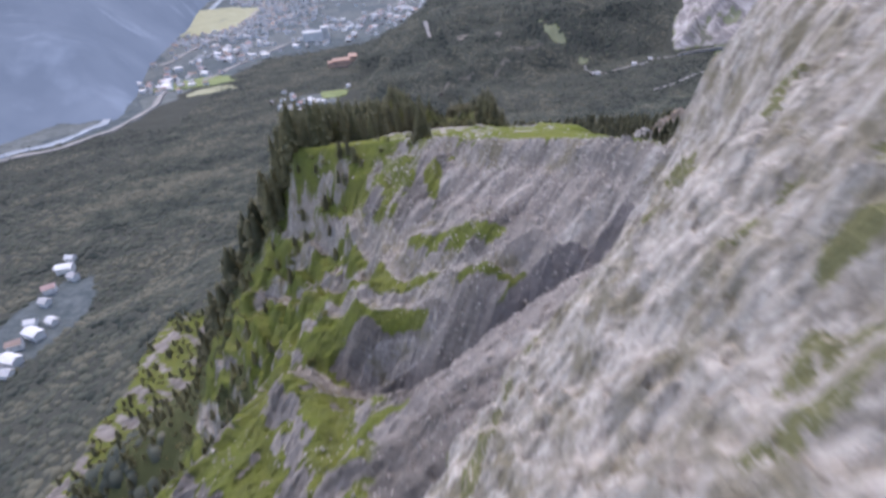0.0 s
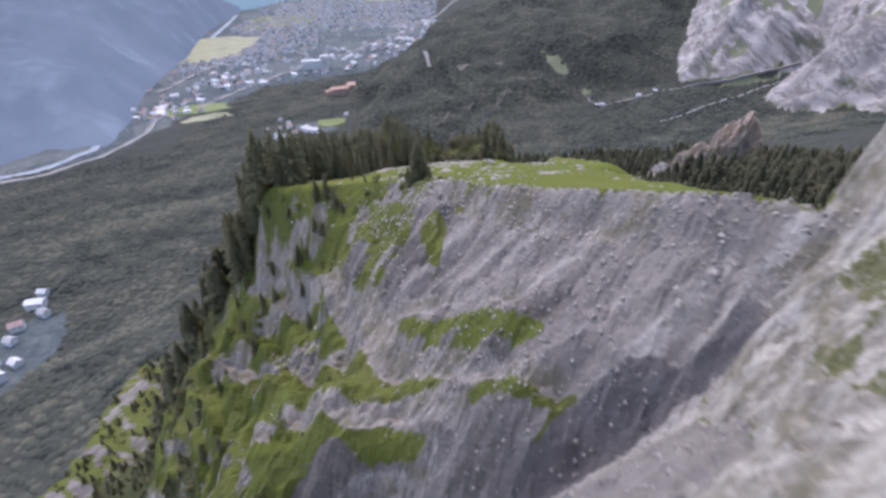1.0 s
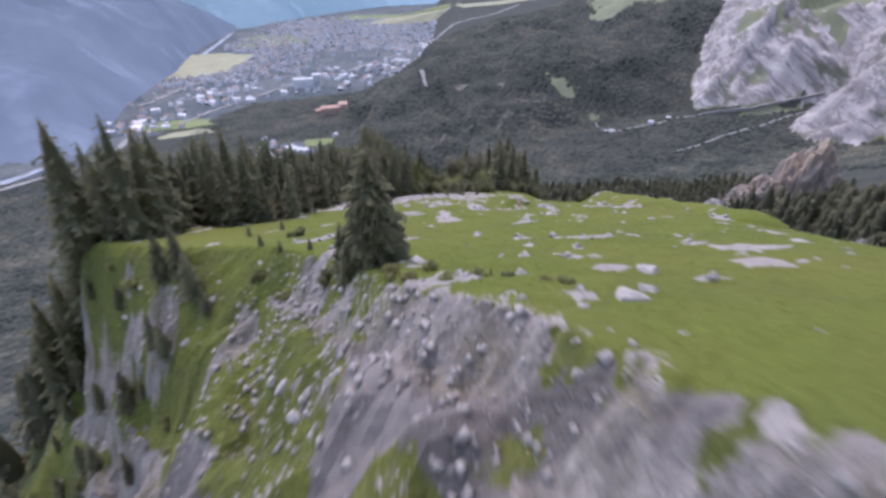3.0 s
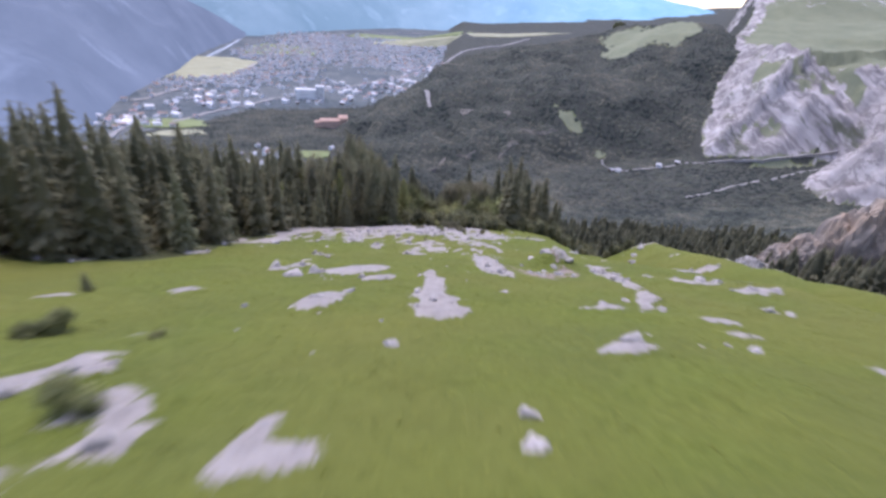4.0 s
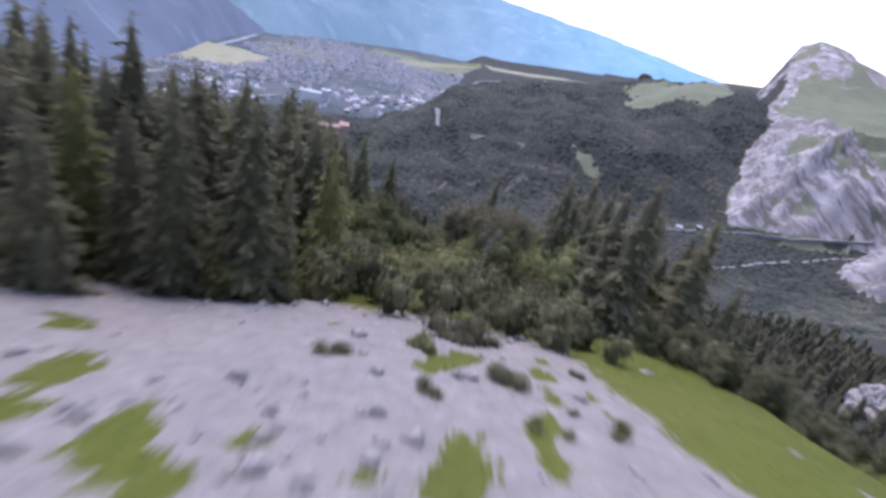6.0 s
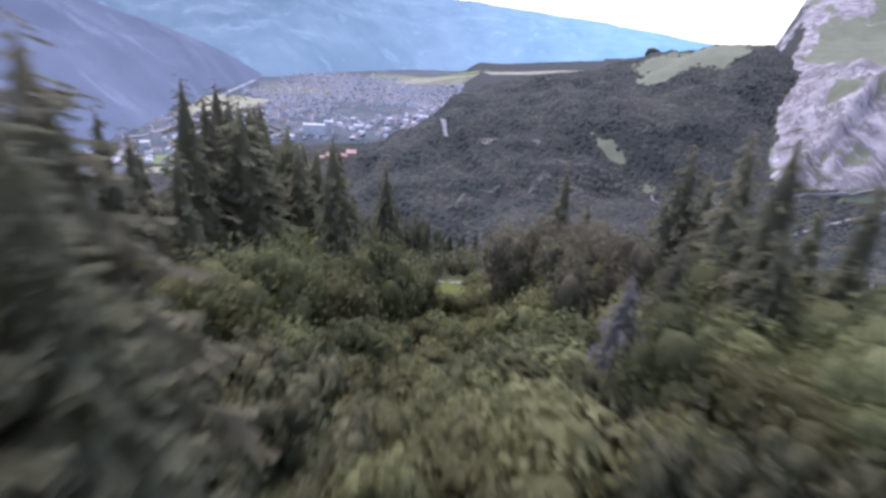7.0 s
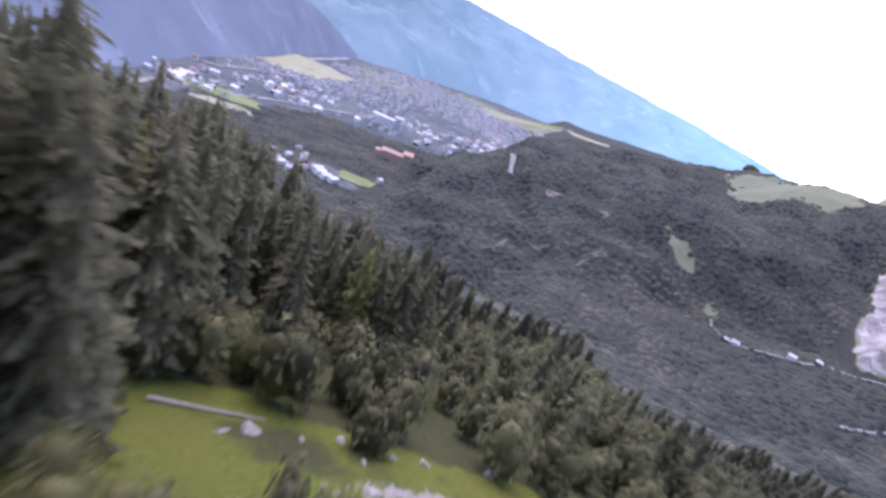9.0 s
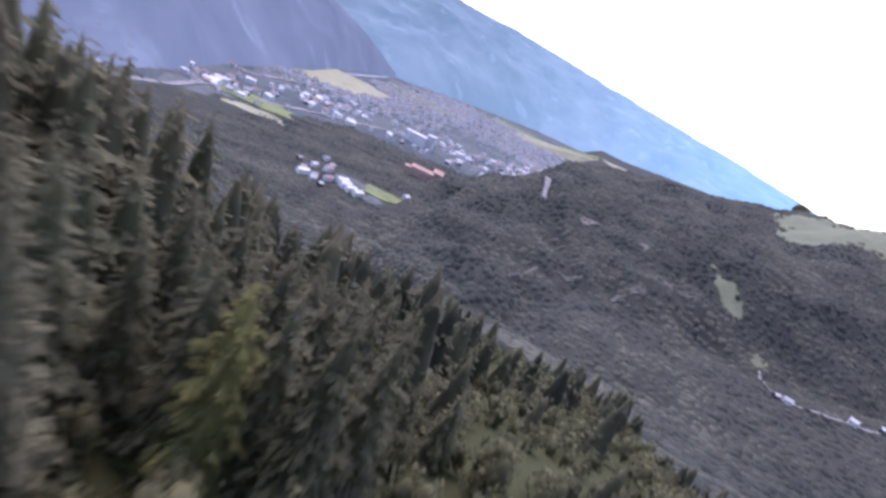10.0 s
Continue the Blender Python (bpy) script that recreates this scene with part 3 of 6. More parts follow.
    # valley floor: some blue of the hazy air is put into these colours
    plain = ramp(t, plot.outputs["Color"], [(0.15, (0.055, 0.075, 0.078)), (0.4, (0.082, 0.103, 0.102)), (0.6, (0.14, 0.155, 0.145)), (0.85, (0.068, 0.088, 0.090))])
    plain = mixed(t, 0.45, plain, ramp(t, noise_of(t, co, 0.09, 6, 0.7), [(0.40, (0.05, 0.066, 0.078)), (0.72, (0.19, 0.205, 0.225))]))
    poor = ramp(t, fine, [(0.3, (0.048, 0.058, 0.022)), (0.5, (0.084, 0.096, 0.034)), (0.75, (0.155, 0.155, 0.078))])
    c = mixed(t, mask("steep"), grass, mixed(t, ramp(t, mid, [(0.35, (0.2, 0.2, 0.2)), (0.6, (0.75, 0.75, 0.75))]), poor, grass))
    c = mixed(t, mask("wall"), c, mixed(t, 0.45, poor, (0.18, 0.17, 0.105)))
    c = mixed(t, sharpen(t, mask("wood"), mid, 0.35), c, wood)
    c = mixed(t, sharpen(t, mask("under"), mid, 0.35), c, mixed(t, mixed(t, 0.5, mid, fine), (0.030, 0.036, 0.018), (0.085, 0.092, 0.040)))
    c = mixed(t, sharpen(t, mask("alp"), mid, 0.3), c, mixed(t, noise_of(t, co, 0.03, 6, 0.65), (0.105, 0.125, 0.082), (0.225, 0.24, 0.16)))
    c = mixed(t, sharpen(t, mask("plain"), mid, 0.2), c, plain)
    c = mixed(t, sharpen(t, mask("scree"), mixed(t, 0.4, noise_of(t, rill.outputs[0], 0.8, 6, 0.65), fine), 0.8), c, scree)
    # a darker grey band on the scree along the ravine
    c = mixed(t, sharpen(t, mask("dark_band"), mid, 0.5), c, mixed(t, mixed(t, 0.5, fine, mid), (0.055, 0.052, 0.056), (0.19, 0.178, 0.18)))
    c = mixed(t, sharpen(t, mask("gravel"), mixed(t, 0.5, fine, tiny), 0.45), c, mixed(t, mixed(t, 0.5, fine, tiny), (0.20, 0.188, 0.182), (0.47, 0.445, 0.43)))
    c = mixed(t, sharpen(t, mask("earth"), fine, 0.5), c, mixed(t, mixed(t, 0.5, fine, mid), (0.125, 0.095, 0.08), (0.34, 0.28, 0.255)))
    c = mixed(t, sharpen(t, mask("cliff"), strata, 0.9), c, cliff)
    bands = node(t, "ShaderNodeMapping")
    bands.inputs["Scale"].default_value = (1.5, 0.42, 0.8)
    t.links.new(co, bands.inputs["Vector"])
    c = mixed(t, sharpen(t, mask("rock"), noise_of(t, bands.outputs[0], 1.7, 7, 0.74), 1.0), c, rock)
    t.links.new(c, b.inputs["Base Color"])
    bump(t, b, maths(t, "ADD", maths(t, "MULTIPLY", fine, 0.6), maths(t, "MULTIPLY", mid, 1.2)), 1.0, 0.5)
    return m


def simple(name, stops, scale, rough=0.9, spec=0.15, by_object=0.0, bump_by=0.0, detail=5.0):
    m, t, b = material(name, rough, spec)
    co = node(t, "ShaderNodeTexCoord").outputs["Object"]
    n = noise_of(t, co, scale, detail, 0.6)
    c = ramp(t, n, stops)
    if by_object:
        o = t.nodes.new("ShaderNodeObjectInfo")
        h = node(t, "ShaderNodeHueSaturation")
        t.links.new(c, h.inputs["Color"])
        t.links.new(maths(t, "ADD", maths(t, "MULTIPLY", o.outputs["Random"], 2 * by_object), 1 - by_object), h.inputs["Value"])
        t.links.new(maths(t, "ADD", maths(t, "MULTIPLY", o.outputs["Random"], -0.05), 0.525), h.inputs["Hue"])
        c = h.outputs[0]
    t.links.new(c, b.inputs["Base Color"])
    if bump_by:
        bump(t, b, n, 0.7, bump_by)
    return m


def leafy(name, dark, light, scale, spread=0.25, single=0.4, lo=0.25, hi=0.75):
    m, t, b = material(name, 0.75, 0.15)
    co = node(t, "ShaderNodeTexCoord").outputs["Object"]
    g = t.nodes.new("ShaderNodeNewGeometry")
    f = maths(t, "ADD", maths(t, "MULTIPLY", noise_of(t, co, scale, 4), 1 - single), maths(t, "MULTIPLY", g.outputs["Random Per Island"], single))
    c = ramp(t, f, [(lo, dark), (hi, light)])
    o = t.nodes.new("ShaderNodeObjectInfo")
    h = node(t, "ShaderNodeHueSaturation")
    t.links.new(c, h.inputs["Color"])
    t.links.new(maths(t, "ADD", maths(t, "MULTIPLY", o.outputs["Random"], 2 * spread), 1 - spread), h.inputs["Value"])
    t.links.new(maths(t, "ADD", maths(t, "MULTIPLY", maths(t, "FRACT", maths(t, "MULTIPLY", o.outputs["Random"], 7.3)), -0.10 * spread), 0.5 + 0.03 * spread), h.inputs["Hue"])
    t.links.new(h.outputs[0], b.inputs["Base Color"])
    thin = t.nodes.new("ShaderNodeBsdfTranslucent")
    both = t.nodes.new("ShaderNodeMixShader")
    both.inputs[0].default_value = 0.5
    t.links.new(h.outputs[0], thin.inputs["Color"])
    t.links.new(b.outputs[0], both.inputs[1])
    t.links.new(thin.outputs[0], both.inputs[2])
    t.links.new(both.outputs[0], t.nodes["Material Output"].inputs["Surface"])
    return m


def canopy(name, tones):
    """Closed treetops far off: slanting tones paint lit ridges and shaded ravines, and each crown a little lighter or
    darker.
    """
    m, t, b = material(name, 0.9, 0.1)
    co = node(t, "ShaderNodeTexCoord").outputs["Object"]
    g = t.nodes.new("ShaderNodeNewGeometry")
    slant = axes(t, co, ((0.45, 0.25, 0.0), (-0.7, 1.3, 0.0), (0.0, 0.0, 2.2)))
    f = mixed(t, 0.04, mixed(t, 0.35, noise_of(t, slant.outputs[0], 0.012, 8, 0.64), noise_of(t, co, 0.04, 3, 0.5)), g.outputs["Random Per Island"])
    t.links.new(ramp(t, f, [(0.42, tones[0]), (0.5, tones[1]), (0.58, tones[2])]), b.inputs["Base Color"])
    return m


def distance_material(name, low, high, haze_glow):
    """Far slopes: dim woods and rock, the blue haze before them painted as emission."""
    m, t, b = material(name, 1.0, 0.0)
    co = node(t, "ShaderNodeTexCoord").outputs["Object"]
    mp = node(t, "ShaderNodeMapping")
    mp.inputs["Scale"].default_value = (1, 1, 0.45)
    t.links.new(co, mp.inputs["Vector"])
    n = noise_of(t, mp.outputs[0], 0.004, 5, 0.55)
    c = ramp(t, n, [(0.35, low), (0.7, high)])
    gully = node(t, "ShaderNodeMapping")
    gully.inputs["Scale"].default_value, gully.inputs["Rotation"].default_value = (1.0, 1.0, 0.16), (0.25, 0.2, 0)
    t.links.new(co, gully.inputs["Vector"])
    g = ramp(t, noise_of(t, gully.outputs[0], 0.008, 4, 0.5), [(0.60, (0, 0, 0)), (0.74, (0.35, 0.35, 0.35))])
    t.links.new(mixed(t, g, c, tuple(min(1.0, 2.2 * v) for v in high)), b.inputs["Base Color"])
    # the emitted haze grows brighter and bluer from left to right
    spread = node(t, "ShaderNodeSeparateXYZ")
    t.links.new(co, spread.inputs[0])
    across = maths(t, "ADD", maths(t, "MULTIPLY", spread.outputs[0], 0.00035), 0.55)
    t.links.new(ramp(t, across, [(0.1, tuple(0.52 * v for v in haze_glow)), (0.5, haze_glow), (0.95, (haze_glow[0] * 1.1, haze_glow[1] * 1.45, haze_glow[2] * 1.6))]), b.inputs["Emission Color"])
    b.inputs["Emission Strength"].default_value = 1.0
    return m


GROUND = ground_material()
BARK = simple("spruce_bark", [(0.3, (0.045, 0.035, 0.028)), (0.7, (0.13, 0.105, 0.085))], 6.0, by_object=0.2, bump_by=0.03)
DEADWOOD = simple("bleached_wood", [(0.3, (0.22, 0.20, 0.18)), (0.7, (0.38, 0.36, 0.33))], 4.0)
NEEDLES = leafy("spruce_needles", (0.140, 0.141, 0.084), (0.232, 0.227, 0.134), 0.7)
LARCH = leafy("larch_needles", (0.13, 0.14, 0.055), (0.26, 0.265, 0.10), 0.8)
ALDER = leafy("alder_leaves", (0.125, 0.136, 0.060), (0.248, 0.258, 0.116), 0.9, 0.38)
BROWN_LEAVES = leafy("brownish_leaves", (0.125, 0.118, 0.074), (0.240, 0.222, 0.138), 0.9, 0.25)
DRY_TWIGS = leafy("dry_grey_twigs", (0.17, 0.160, 0.142), (0.29, 0.274, 0.245), 0.8, 0.1)
FARWOOD = canopy("far_wood", ((0.033, 0.041, 0.036), (0.063, 0.071, 0.058), (0.108, 0.108, 0.083)))
LEAFWOOD = leafy("thicket_leaves", (0.080, 0.084, 0.048), (0.265, 0.258, 0.140), 0.17, 0.25, 0.22, 0.36, 0.64)
WOODS = leafy("slope_spruce_needles", (0.078, 0.082, 0.054), (0.19, 0.186, 0.118), 0.12, 0.0, 0.25, 0.34, 0.66)
GRASS_BLADES = leafy("grass_blades", (0.10, 0.12, 0.022), (0.22, 0.23, 0.06), 0.3, 0.0)
STONE = simple("pale_limestone", [(0.28, (0.17, 0.16, 0.15)), (0.5, (0.30, 0.282, 0.264)), (0.72, (0.45, 0.425, 0.40))], 2.4, by_object=0.15, bump_by=0.08)
FACE_W = simple("white_render", [(0.3, (0.60, 0.60, 0.60)), (0.7, (0.76, 0.76, 0.75))], 0.5, by_object=0.15)
FACE_R = simple("orange_red_render", [(0.3, (0.44, 0.29, 0.23)), (0.7, (0.54, 0.37, 0.30))], 0.3)
ROOF = simple("grey_roof", [(0.3, (0.34, 0.345, 0.36)), (0.7, (0.52, 0.525, 0.54))], 0.4, by_object=0.35)
ROOF_R = simple("red_roof", [(0.3, (0.27, 0.20, 0.18)), (0.7, (0.38, 0.29, 0.26))], 0.4, by_object=0.2)
ROOF_P = simple("pale_metal_roof", [(0.3, (0.45, 0.46, 0.48)), (0.7, (0.62, 0.63, 0.65))], 0.2, 0.5, 0.4)
GLASS = simple("dark_window", [(0.3, (0.03, 0.035, 0.045)), (0.7, (0.06, 0.065, 0.08))], 0.3, 0.15, 0.5)
ROAD = simple("pale_road", [(0.3, (0.19, 0.185, 0.18)), (0.7, (0.29, 0.285, 0.28))], 0.3)
WATER = simple("milky_river", [(0.3, (0.22, 0.25, 0.28)), (0.7, (0.32, 0.35, 0.38))], 0.02, 0.25, 0.4)
SCAR = simple("thin_grass_and_soil", [(0.3, (0.10, 0.098, 0.082)), (0.7, (0.17, 0.155, 0.14))], 0.12)
TURF = simple("mown_meadow", [(0.3, (0.13, 0.165, 0.07)), (0.7, (0.20, 0.235, 0.11))], 0.05)
HAY = simple("ripe_field", [(0.3, (0.23, 0.235, 0.15)), (0.7, (0.32, 0.32, 0.22))], 0.03)
ORANGE = simple("orange_stained_limestone", [(0.25, (0.13, 0.115, 0.105)), (0.45, (0.26, 0.225, 0.19)), (0.62, (0.31, 0.235, 0.175)), (0.8, (0.34, 0.31, 0.285))], 0.07, bump_by=0.9, detail=8.0)
# last colour of each: haze that the slope itself gives off
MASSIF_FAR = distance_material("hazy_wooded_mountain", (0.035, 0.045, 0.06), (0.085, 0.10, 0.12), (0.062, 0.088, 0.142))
RANGE_FAR = distance_material("hazy_distant_range", (0.05, 0.075, 0.09), (0.11, 0.14, 0.16), (0.070, 0.130, 0.196))


# ---- meshes ----
def mesh_from(name, verts, faces, mat, smoothed=False):
    me = bpy.data.meshes.new(name)
    me.from_pydata(verts, [], faces)
    me.materials.append(mat)
    if smoothed:
        me.polygons.foreach_set("use_smooth", [True] * len(me.polygons))
    me.update()
    return me


def part(name, me, parent, label="", m=None):
    ob = new(name, me)
    ob.parent = parent
    if m is not None:
        ob.matrix_basis = m
    return tagged(ob, label) if label else ob


def array_mesh(name, V, F, mat, smoothed=True):
    """A mesh from numpy arrays of places and quads or triangles."""
    me = bpy.data.meshes.new(name)
    n, k = F.shape
    me.vertices.add(len(V))
    me.vertices.foreach_set("co", np.ascontiguousarray(V, dtype=np.float32).ravel())
    me.loops.add(n * k)
    me.loops.foreach_set("vertex_index", np.ascontiguousarray(F, dtype=np.int32).ravel())
    me.polygons.add(n)
    me.polygons.foreach_set("loop_start", np.arange(0, n * k, k, dtype=np.int32))
    me.polygons.foreach_set("loop_total", np.full(n, k, dtype=np.int32))
    if smoothed:
        me.polygons.foreach_set("use_smooth", np.ones(n, dtype=bool))
    me.materials.append(mat)
    me.update(calc_edges=True)
    return me


def sheet(nx, ny):
    i, j = np.meshgrid(np.arange(nx - 1), np.arange(ny - 1), indexing="ij")
    a = (i * ny + j).ravel()
    return np.stack([a, a + ny, a + ny + 1, a + 1], 1)


# ---- the ground ----
def finer(lines, lo, hi):
    """Halve the spacing of the sheet between two lines."""
    mid = (lines[:-1] + lines[1:]) / 2
    return np.sort(np.concatenate([lines, mid[(mid > lo) & (mid < hi)]]))


XS = finer(finer(axis(-116, 58, 1.4, -2600, 3800, -700, 560), -40, 44), 285, 560)
YS = finer(finer(axis(-15, 325, 1.4, -400, 4700, -100, 1000), 6, 216), 590, 960)
GX, GY = np.meshgrid(XS, YS, indexing="ij")
LAND = land(GX, GY)
KIND = kinds(GX, GY, LAND)
def steepness(H):
    return np.hypot(np.gradient(H, XS, axis=0), np.gradient(H, YS, axis=1))


steep = steepness(LAND["h"])
broken = LAND["bowl"] * LAND["bowl_side"] * smooth(-4, -22, GX)
turfed = grown(GX, GY, GREENS + LOW_GREENS, 0.9) * (1 - np.clip(1.4 * LAND["vein"], 0, 1))
KIND["rock"] = np.maximum(KIND["rock"], broken * (1 - 0.8 * turfed) * smooth(2.6, 3.6, steep + 1.0 * fbm(GX, GY, 4, 2, 310)))
KIND["scree"] = KIND["scree"] * (1 - 0.6 * turfed * smooth(0.2, -0.2, fbm(GX, GY, 6, 3, 312)))
KIND["scree"] = KIND["scree"] * (1 - broken * smooth(1.15, 0.75, steep))
GH = LAND["h"] + 0.25 * KIND["rock"] * LAND["inside"] * (1 + fbm(GX, GY, 1.6, 2, 140))
crumbled = np.clip(LAND["wall"] + LAND["bowl"] * LAND["bowl_side"], 0, 1) * np.clip(KIND["rock"] + KIND["scree"] + 0.3, 0, 1)
grit = lattice(*np.meshgrid(np.arange(len(XS)), np.arange(len(YS)), indexing="ij"), 9) - 0.5
GH = GH + crumbled * grit * (0.5 + 0.25 * LAND["wall"] + 0.35 * smooth(-20, -40, GX))
ground_me = array_mesh("ground", np.stack([GX.ravel(), GY.ravel(), GH.ravel()], 1), sheet(len(XS), len(YS)), GROUND)
ground_me.polygons.foreach_set("use_smooth", (crumbled[:-1, :-1] < 0.3).ravel())
NEAR_EDGE = [(-2600, 300), (-900, 560), (-660, 640), (-540, 705), (-470, 770), (-424, 880), (-361, 1105), (-270, 1125), (-165, 1180), (-60, 1265), (0, 1400), (200, 1700), (900, 2600)]
edge_d = to_line(GX, GY, NEAR_EDGE)[0] + 45 * fbm(GX, GY, 90, 4, 301) - 40
lawn = np.exp(-(((GX + 225) / 42) ** 2 + ((GY - 845) / 30) ** 2) ** 2) * smooth(-0.3, 0.1, fbm(GX, GY, 25, 3, 303)) + np.exp(-(((GX + 345) / 35) ** 2 + ((GY - 320) / 70) ** 2) ** 2)
plain = (~LAND["near"]) * smooth(FLOOR + 22, FLOOR + 8, GH) * np.clip(smooth(-10, 25, edge_d) + lawn, 0, 1)
for key, value in (("rock", KIND["rock"]), ("scree", KIND["scree"]), ("wood", KIND["wood"]), ("cliff", KIND["cliff"]), ("dark_band", KIND["dark_band"]), ("gravel", np.clip(1.25 * LAND["vein"], 0, 1) * LAND["bowl"] * smooth(8, -6, GX) * smooth(-0.5, -0.2, fbm(GX, GY, 3, 3, 192))), ("earth", KIND["earth"]), ("under", KIND["under"]), ("alp", np.maximum(LAND["alp"], LAND["massif"] * LAND["crag"])), ("plain", plain), ("wall", LAND["wall"]), ("run", 0.5 + 0.5 * runs(GX, GY, 2.8, 3, 180, 0.09) - 0.16 * smooth(-6, 16, GX) + 0.22 * fbm(GX, GY, 9, 3, 184)), ("steep", LAND["near"] * np.clip(LAND["wall"] + LAND["bowl"], 0, 1) + KIND["fan"])):
    at = ground_me.attributes.new(key, "FLOAT", "POINT")
    at.data.foreach_set("value", np.ascontiguousarray(value, dtype=np.float32).ravel())
ground = tagged(new("ground", ground_me), "mountain slope of grass, pale rock, scree and woodland floor", "ground", kind="structure")


def height_at(x, y):
    """The height of the built sheet."""
    x, y = np.asarray(x, float), np.asarray(y, float)
    i = np.clip(np.searchsorted(XS, x) - 1, 0, len(XS) - 2)
    j = np.clip(np.searchsorted(YS, y) - 1, 0, len(YS) - 2)
    u, v = (x - XS[i]) / (XS[i + 1] - XS[i]), (y - YS[j]) / (YS[j + 1] - YS[j])
    return (GH[i, j] * (1 - u) + GH[i + 1, j] * u) * (1 - v) + (GH[i, j + 1] * (1 - u) + GH[i + 1, j + 1] * u) * v


# ---- distance ----
def slope_sheet(name, azimuths, foot, crest_r, crest_el, eye, seed, mat, label):
    """A far mountainside between its foot and its crest, folded by noise: all are tables over the bearing."""
    az = np.linspace(azimuths[0], azimuths[-1], 220)
    v = np.linspace(0, 1, 60)
    A, V = np.meshgrid(az, v, indexing="ij")
    rf, rc, el = np.interp(A, azimuths, foot), np.interp(A, azimuths, crest_r), np.interp(A, azimuths, crest_el)
    r = rf + (rc - rf) * V
    x, y = eye[0] + r * np.sin(np.radians(A)), eye[1] + r * np.cos(np.radians(A))
    top = eye[2] + rc * np.tan(np.radians(el))
    fold = ridged(x, y, 420, 4, seed) * 70 + fbm(x, y, 160, 4, seed + 9) * 26
    z = FLOOR - 12 + (top - FLOOR + 12) * V ** 0.9 + fold * np.sin(np.pi * np.clip(V, 0, 1)) ** 0.7 * np.clip((top - FLOOR) / 260, 0.15, 1)
    z = z + 10 * fbm(x, y, 120, 3, seed + 4) * V
    me = array_mesh(name, np.stack([x.ravel(), y.ravel(), z.ravel()], 1), sheet(len(az), len(v)), mat)
    return tagged(new(name, me), label, "mountain", kind="structure")


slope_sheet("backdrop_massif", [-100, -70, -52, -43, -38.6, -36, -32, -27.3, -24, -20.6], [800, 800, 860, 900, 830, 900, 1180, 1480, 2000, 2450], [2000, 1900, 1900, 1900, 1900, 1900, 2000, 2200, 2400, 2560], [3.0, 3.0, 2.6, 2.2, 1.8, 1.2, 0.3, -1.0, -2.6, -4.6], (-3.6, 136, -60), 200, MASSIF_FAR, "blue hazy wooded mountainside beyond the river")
slope_sheet("backdrop_range", [-60, -45, -30, -24, -20, -12, -6, 0, 5, 12, 18, 24, 30], [2600, 2500, 2450, 2400, 2450, 3000, 3420, 3520, 3450, 3200, 3100, 3000, 3000], [3600, 3600, 3800, 4000, 4100, 4300, 4400, 4400, 4400, 4400, 4400, 4400, 4400], [1.0, 1.5, 3.2, 4.2, 4.8, 4.6, 4.0, 3.4, 2.9, 2.2, 1.3, 0.4, -0.3], (-6, 220, -80), 260, RANGE_FAR, "pale blue hazy distant mountain range")


# ---- plants ----
def conifer_arrays(seed, h, spread, levels, per, twigs=True, ragged=0.32, bare=0.05, power=0.66):
    """A spruce crown: whorls of drooping branches, each a spine hung with small sprays on both sides."""
    rng = random.Random(seed)
    V, F = [], []
    for lv in range(levels):
        f = lv / (levels - 1)
        z = h * (bare + (1 - bare) * f ** 0.92)
        r = spread * ((1 - f) ** power * (0.92 + 0.16 * math.sin(lv * 1.7 + seed)) + 0.055)
        n = max(3, int(per * (0.5 + 0.65 * (1 - f))))
        off = rng.random() * 6.28
        for k in range(n):
            a = off + 6.283 * k / n + rng.uniform(-0.35, 0.35)
            L = r * rng.uniform(1 - ragged, 1 + ragged * 0.6)
            droop = L * rng.uniform(0.25, 0.5)
            c, s = math.cos(a), math.sin(a)
            zz = z + rng.uniform(-0.7, 0.7) * h / levels

            def at(u, v, dz):
                V.append((c * u - s * v, s * u + c * v, zz + dz))
                return len(V) - 1

            def fall(u):
                return 0.12 * L - droop * (u / L) ** 1.3

            for u in ((0.25, 0.42, 0.58, 0.72, 0.85, 0.96) if twigs else (0.35, 0.65, 0.92)):
                for side in (-1, 1):
                    reach = 0.13 if twigs else 0.24
                    u0, u1 = (u - reach) * L, min(1.05, u + reach) * L
                    w = side * L * rng.uniform(0.10, 0.30) * (1.3 - 0.75 * u) * (1.0 if twigs else 1.4)
                    F.append((at(max(0.01, u0), 0, fall(max(0.01, u0))), at(u1, 0.3 * w, fall(u1) - 0.05 * L), at((u + rng.uniform(-0.1, 0.14)) * L, w, fall(u * L) - L * rng.uniform(0.02, 0.30))))
    i, sides, rings = len(V), 8, ((0.06, 0.50), (0.30, 0.44), (0.55, 0.32), (0.78, 0.18))
    for z, w in rings:
        V += [(w * spread * rng.uniform(0.8, 1.2) * math.cos(6.283 * b / sides), w * spread * rng.uniform(0.8, 1.2) * math.sin(6.283 * b / sides), h * (z + rng.uniform(-0.03, 0.03))) for b in range(sides)]
    V.append((0, 0, 0.97 * h))
    for k in range(len(rings)):
        for b in range(sides):
            p, q = i + k * sides + b, i + k * sides + (b + 1) % sides
            F += [(p, q, q + sides), (p, q + sides, p + sides)] if k + 1 < len(rings) else [(p, q, i + sides * len(rings))]
    return np.array(V), np.array(F)


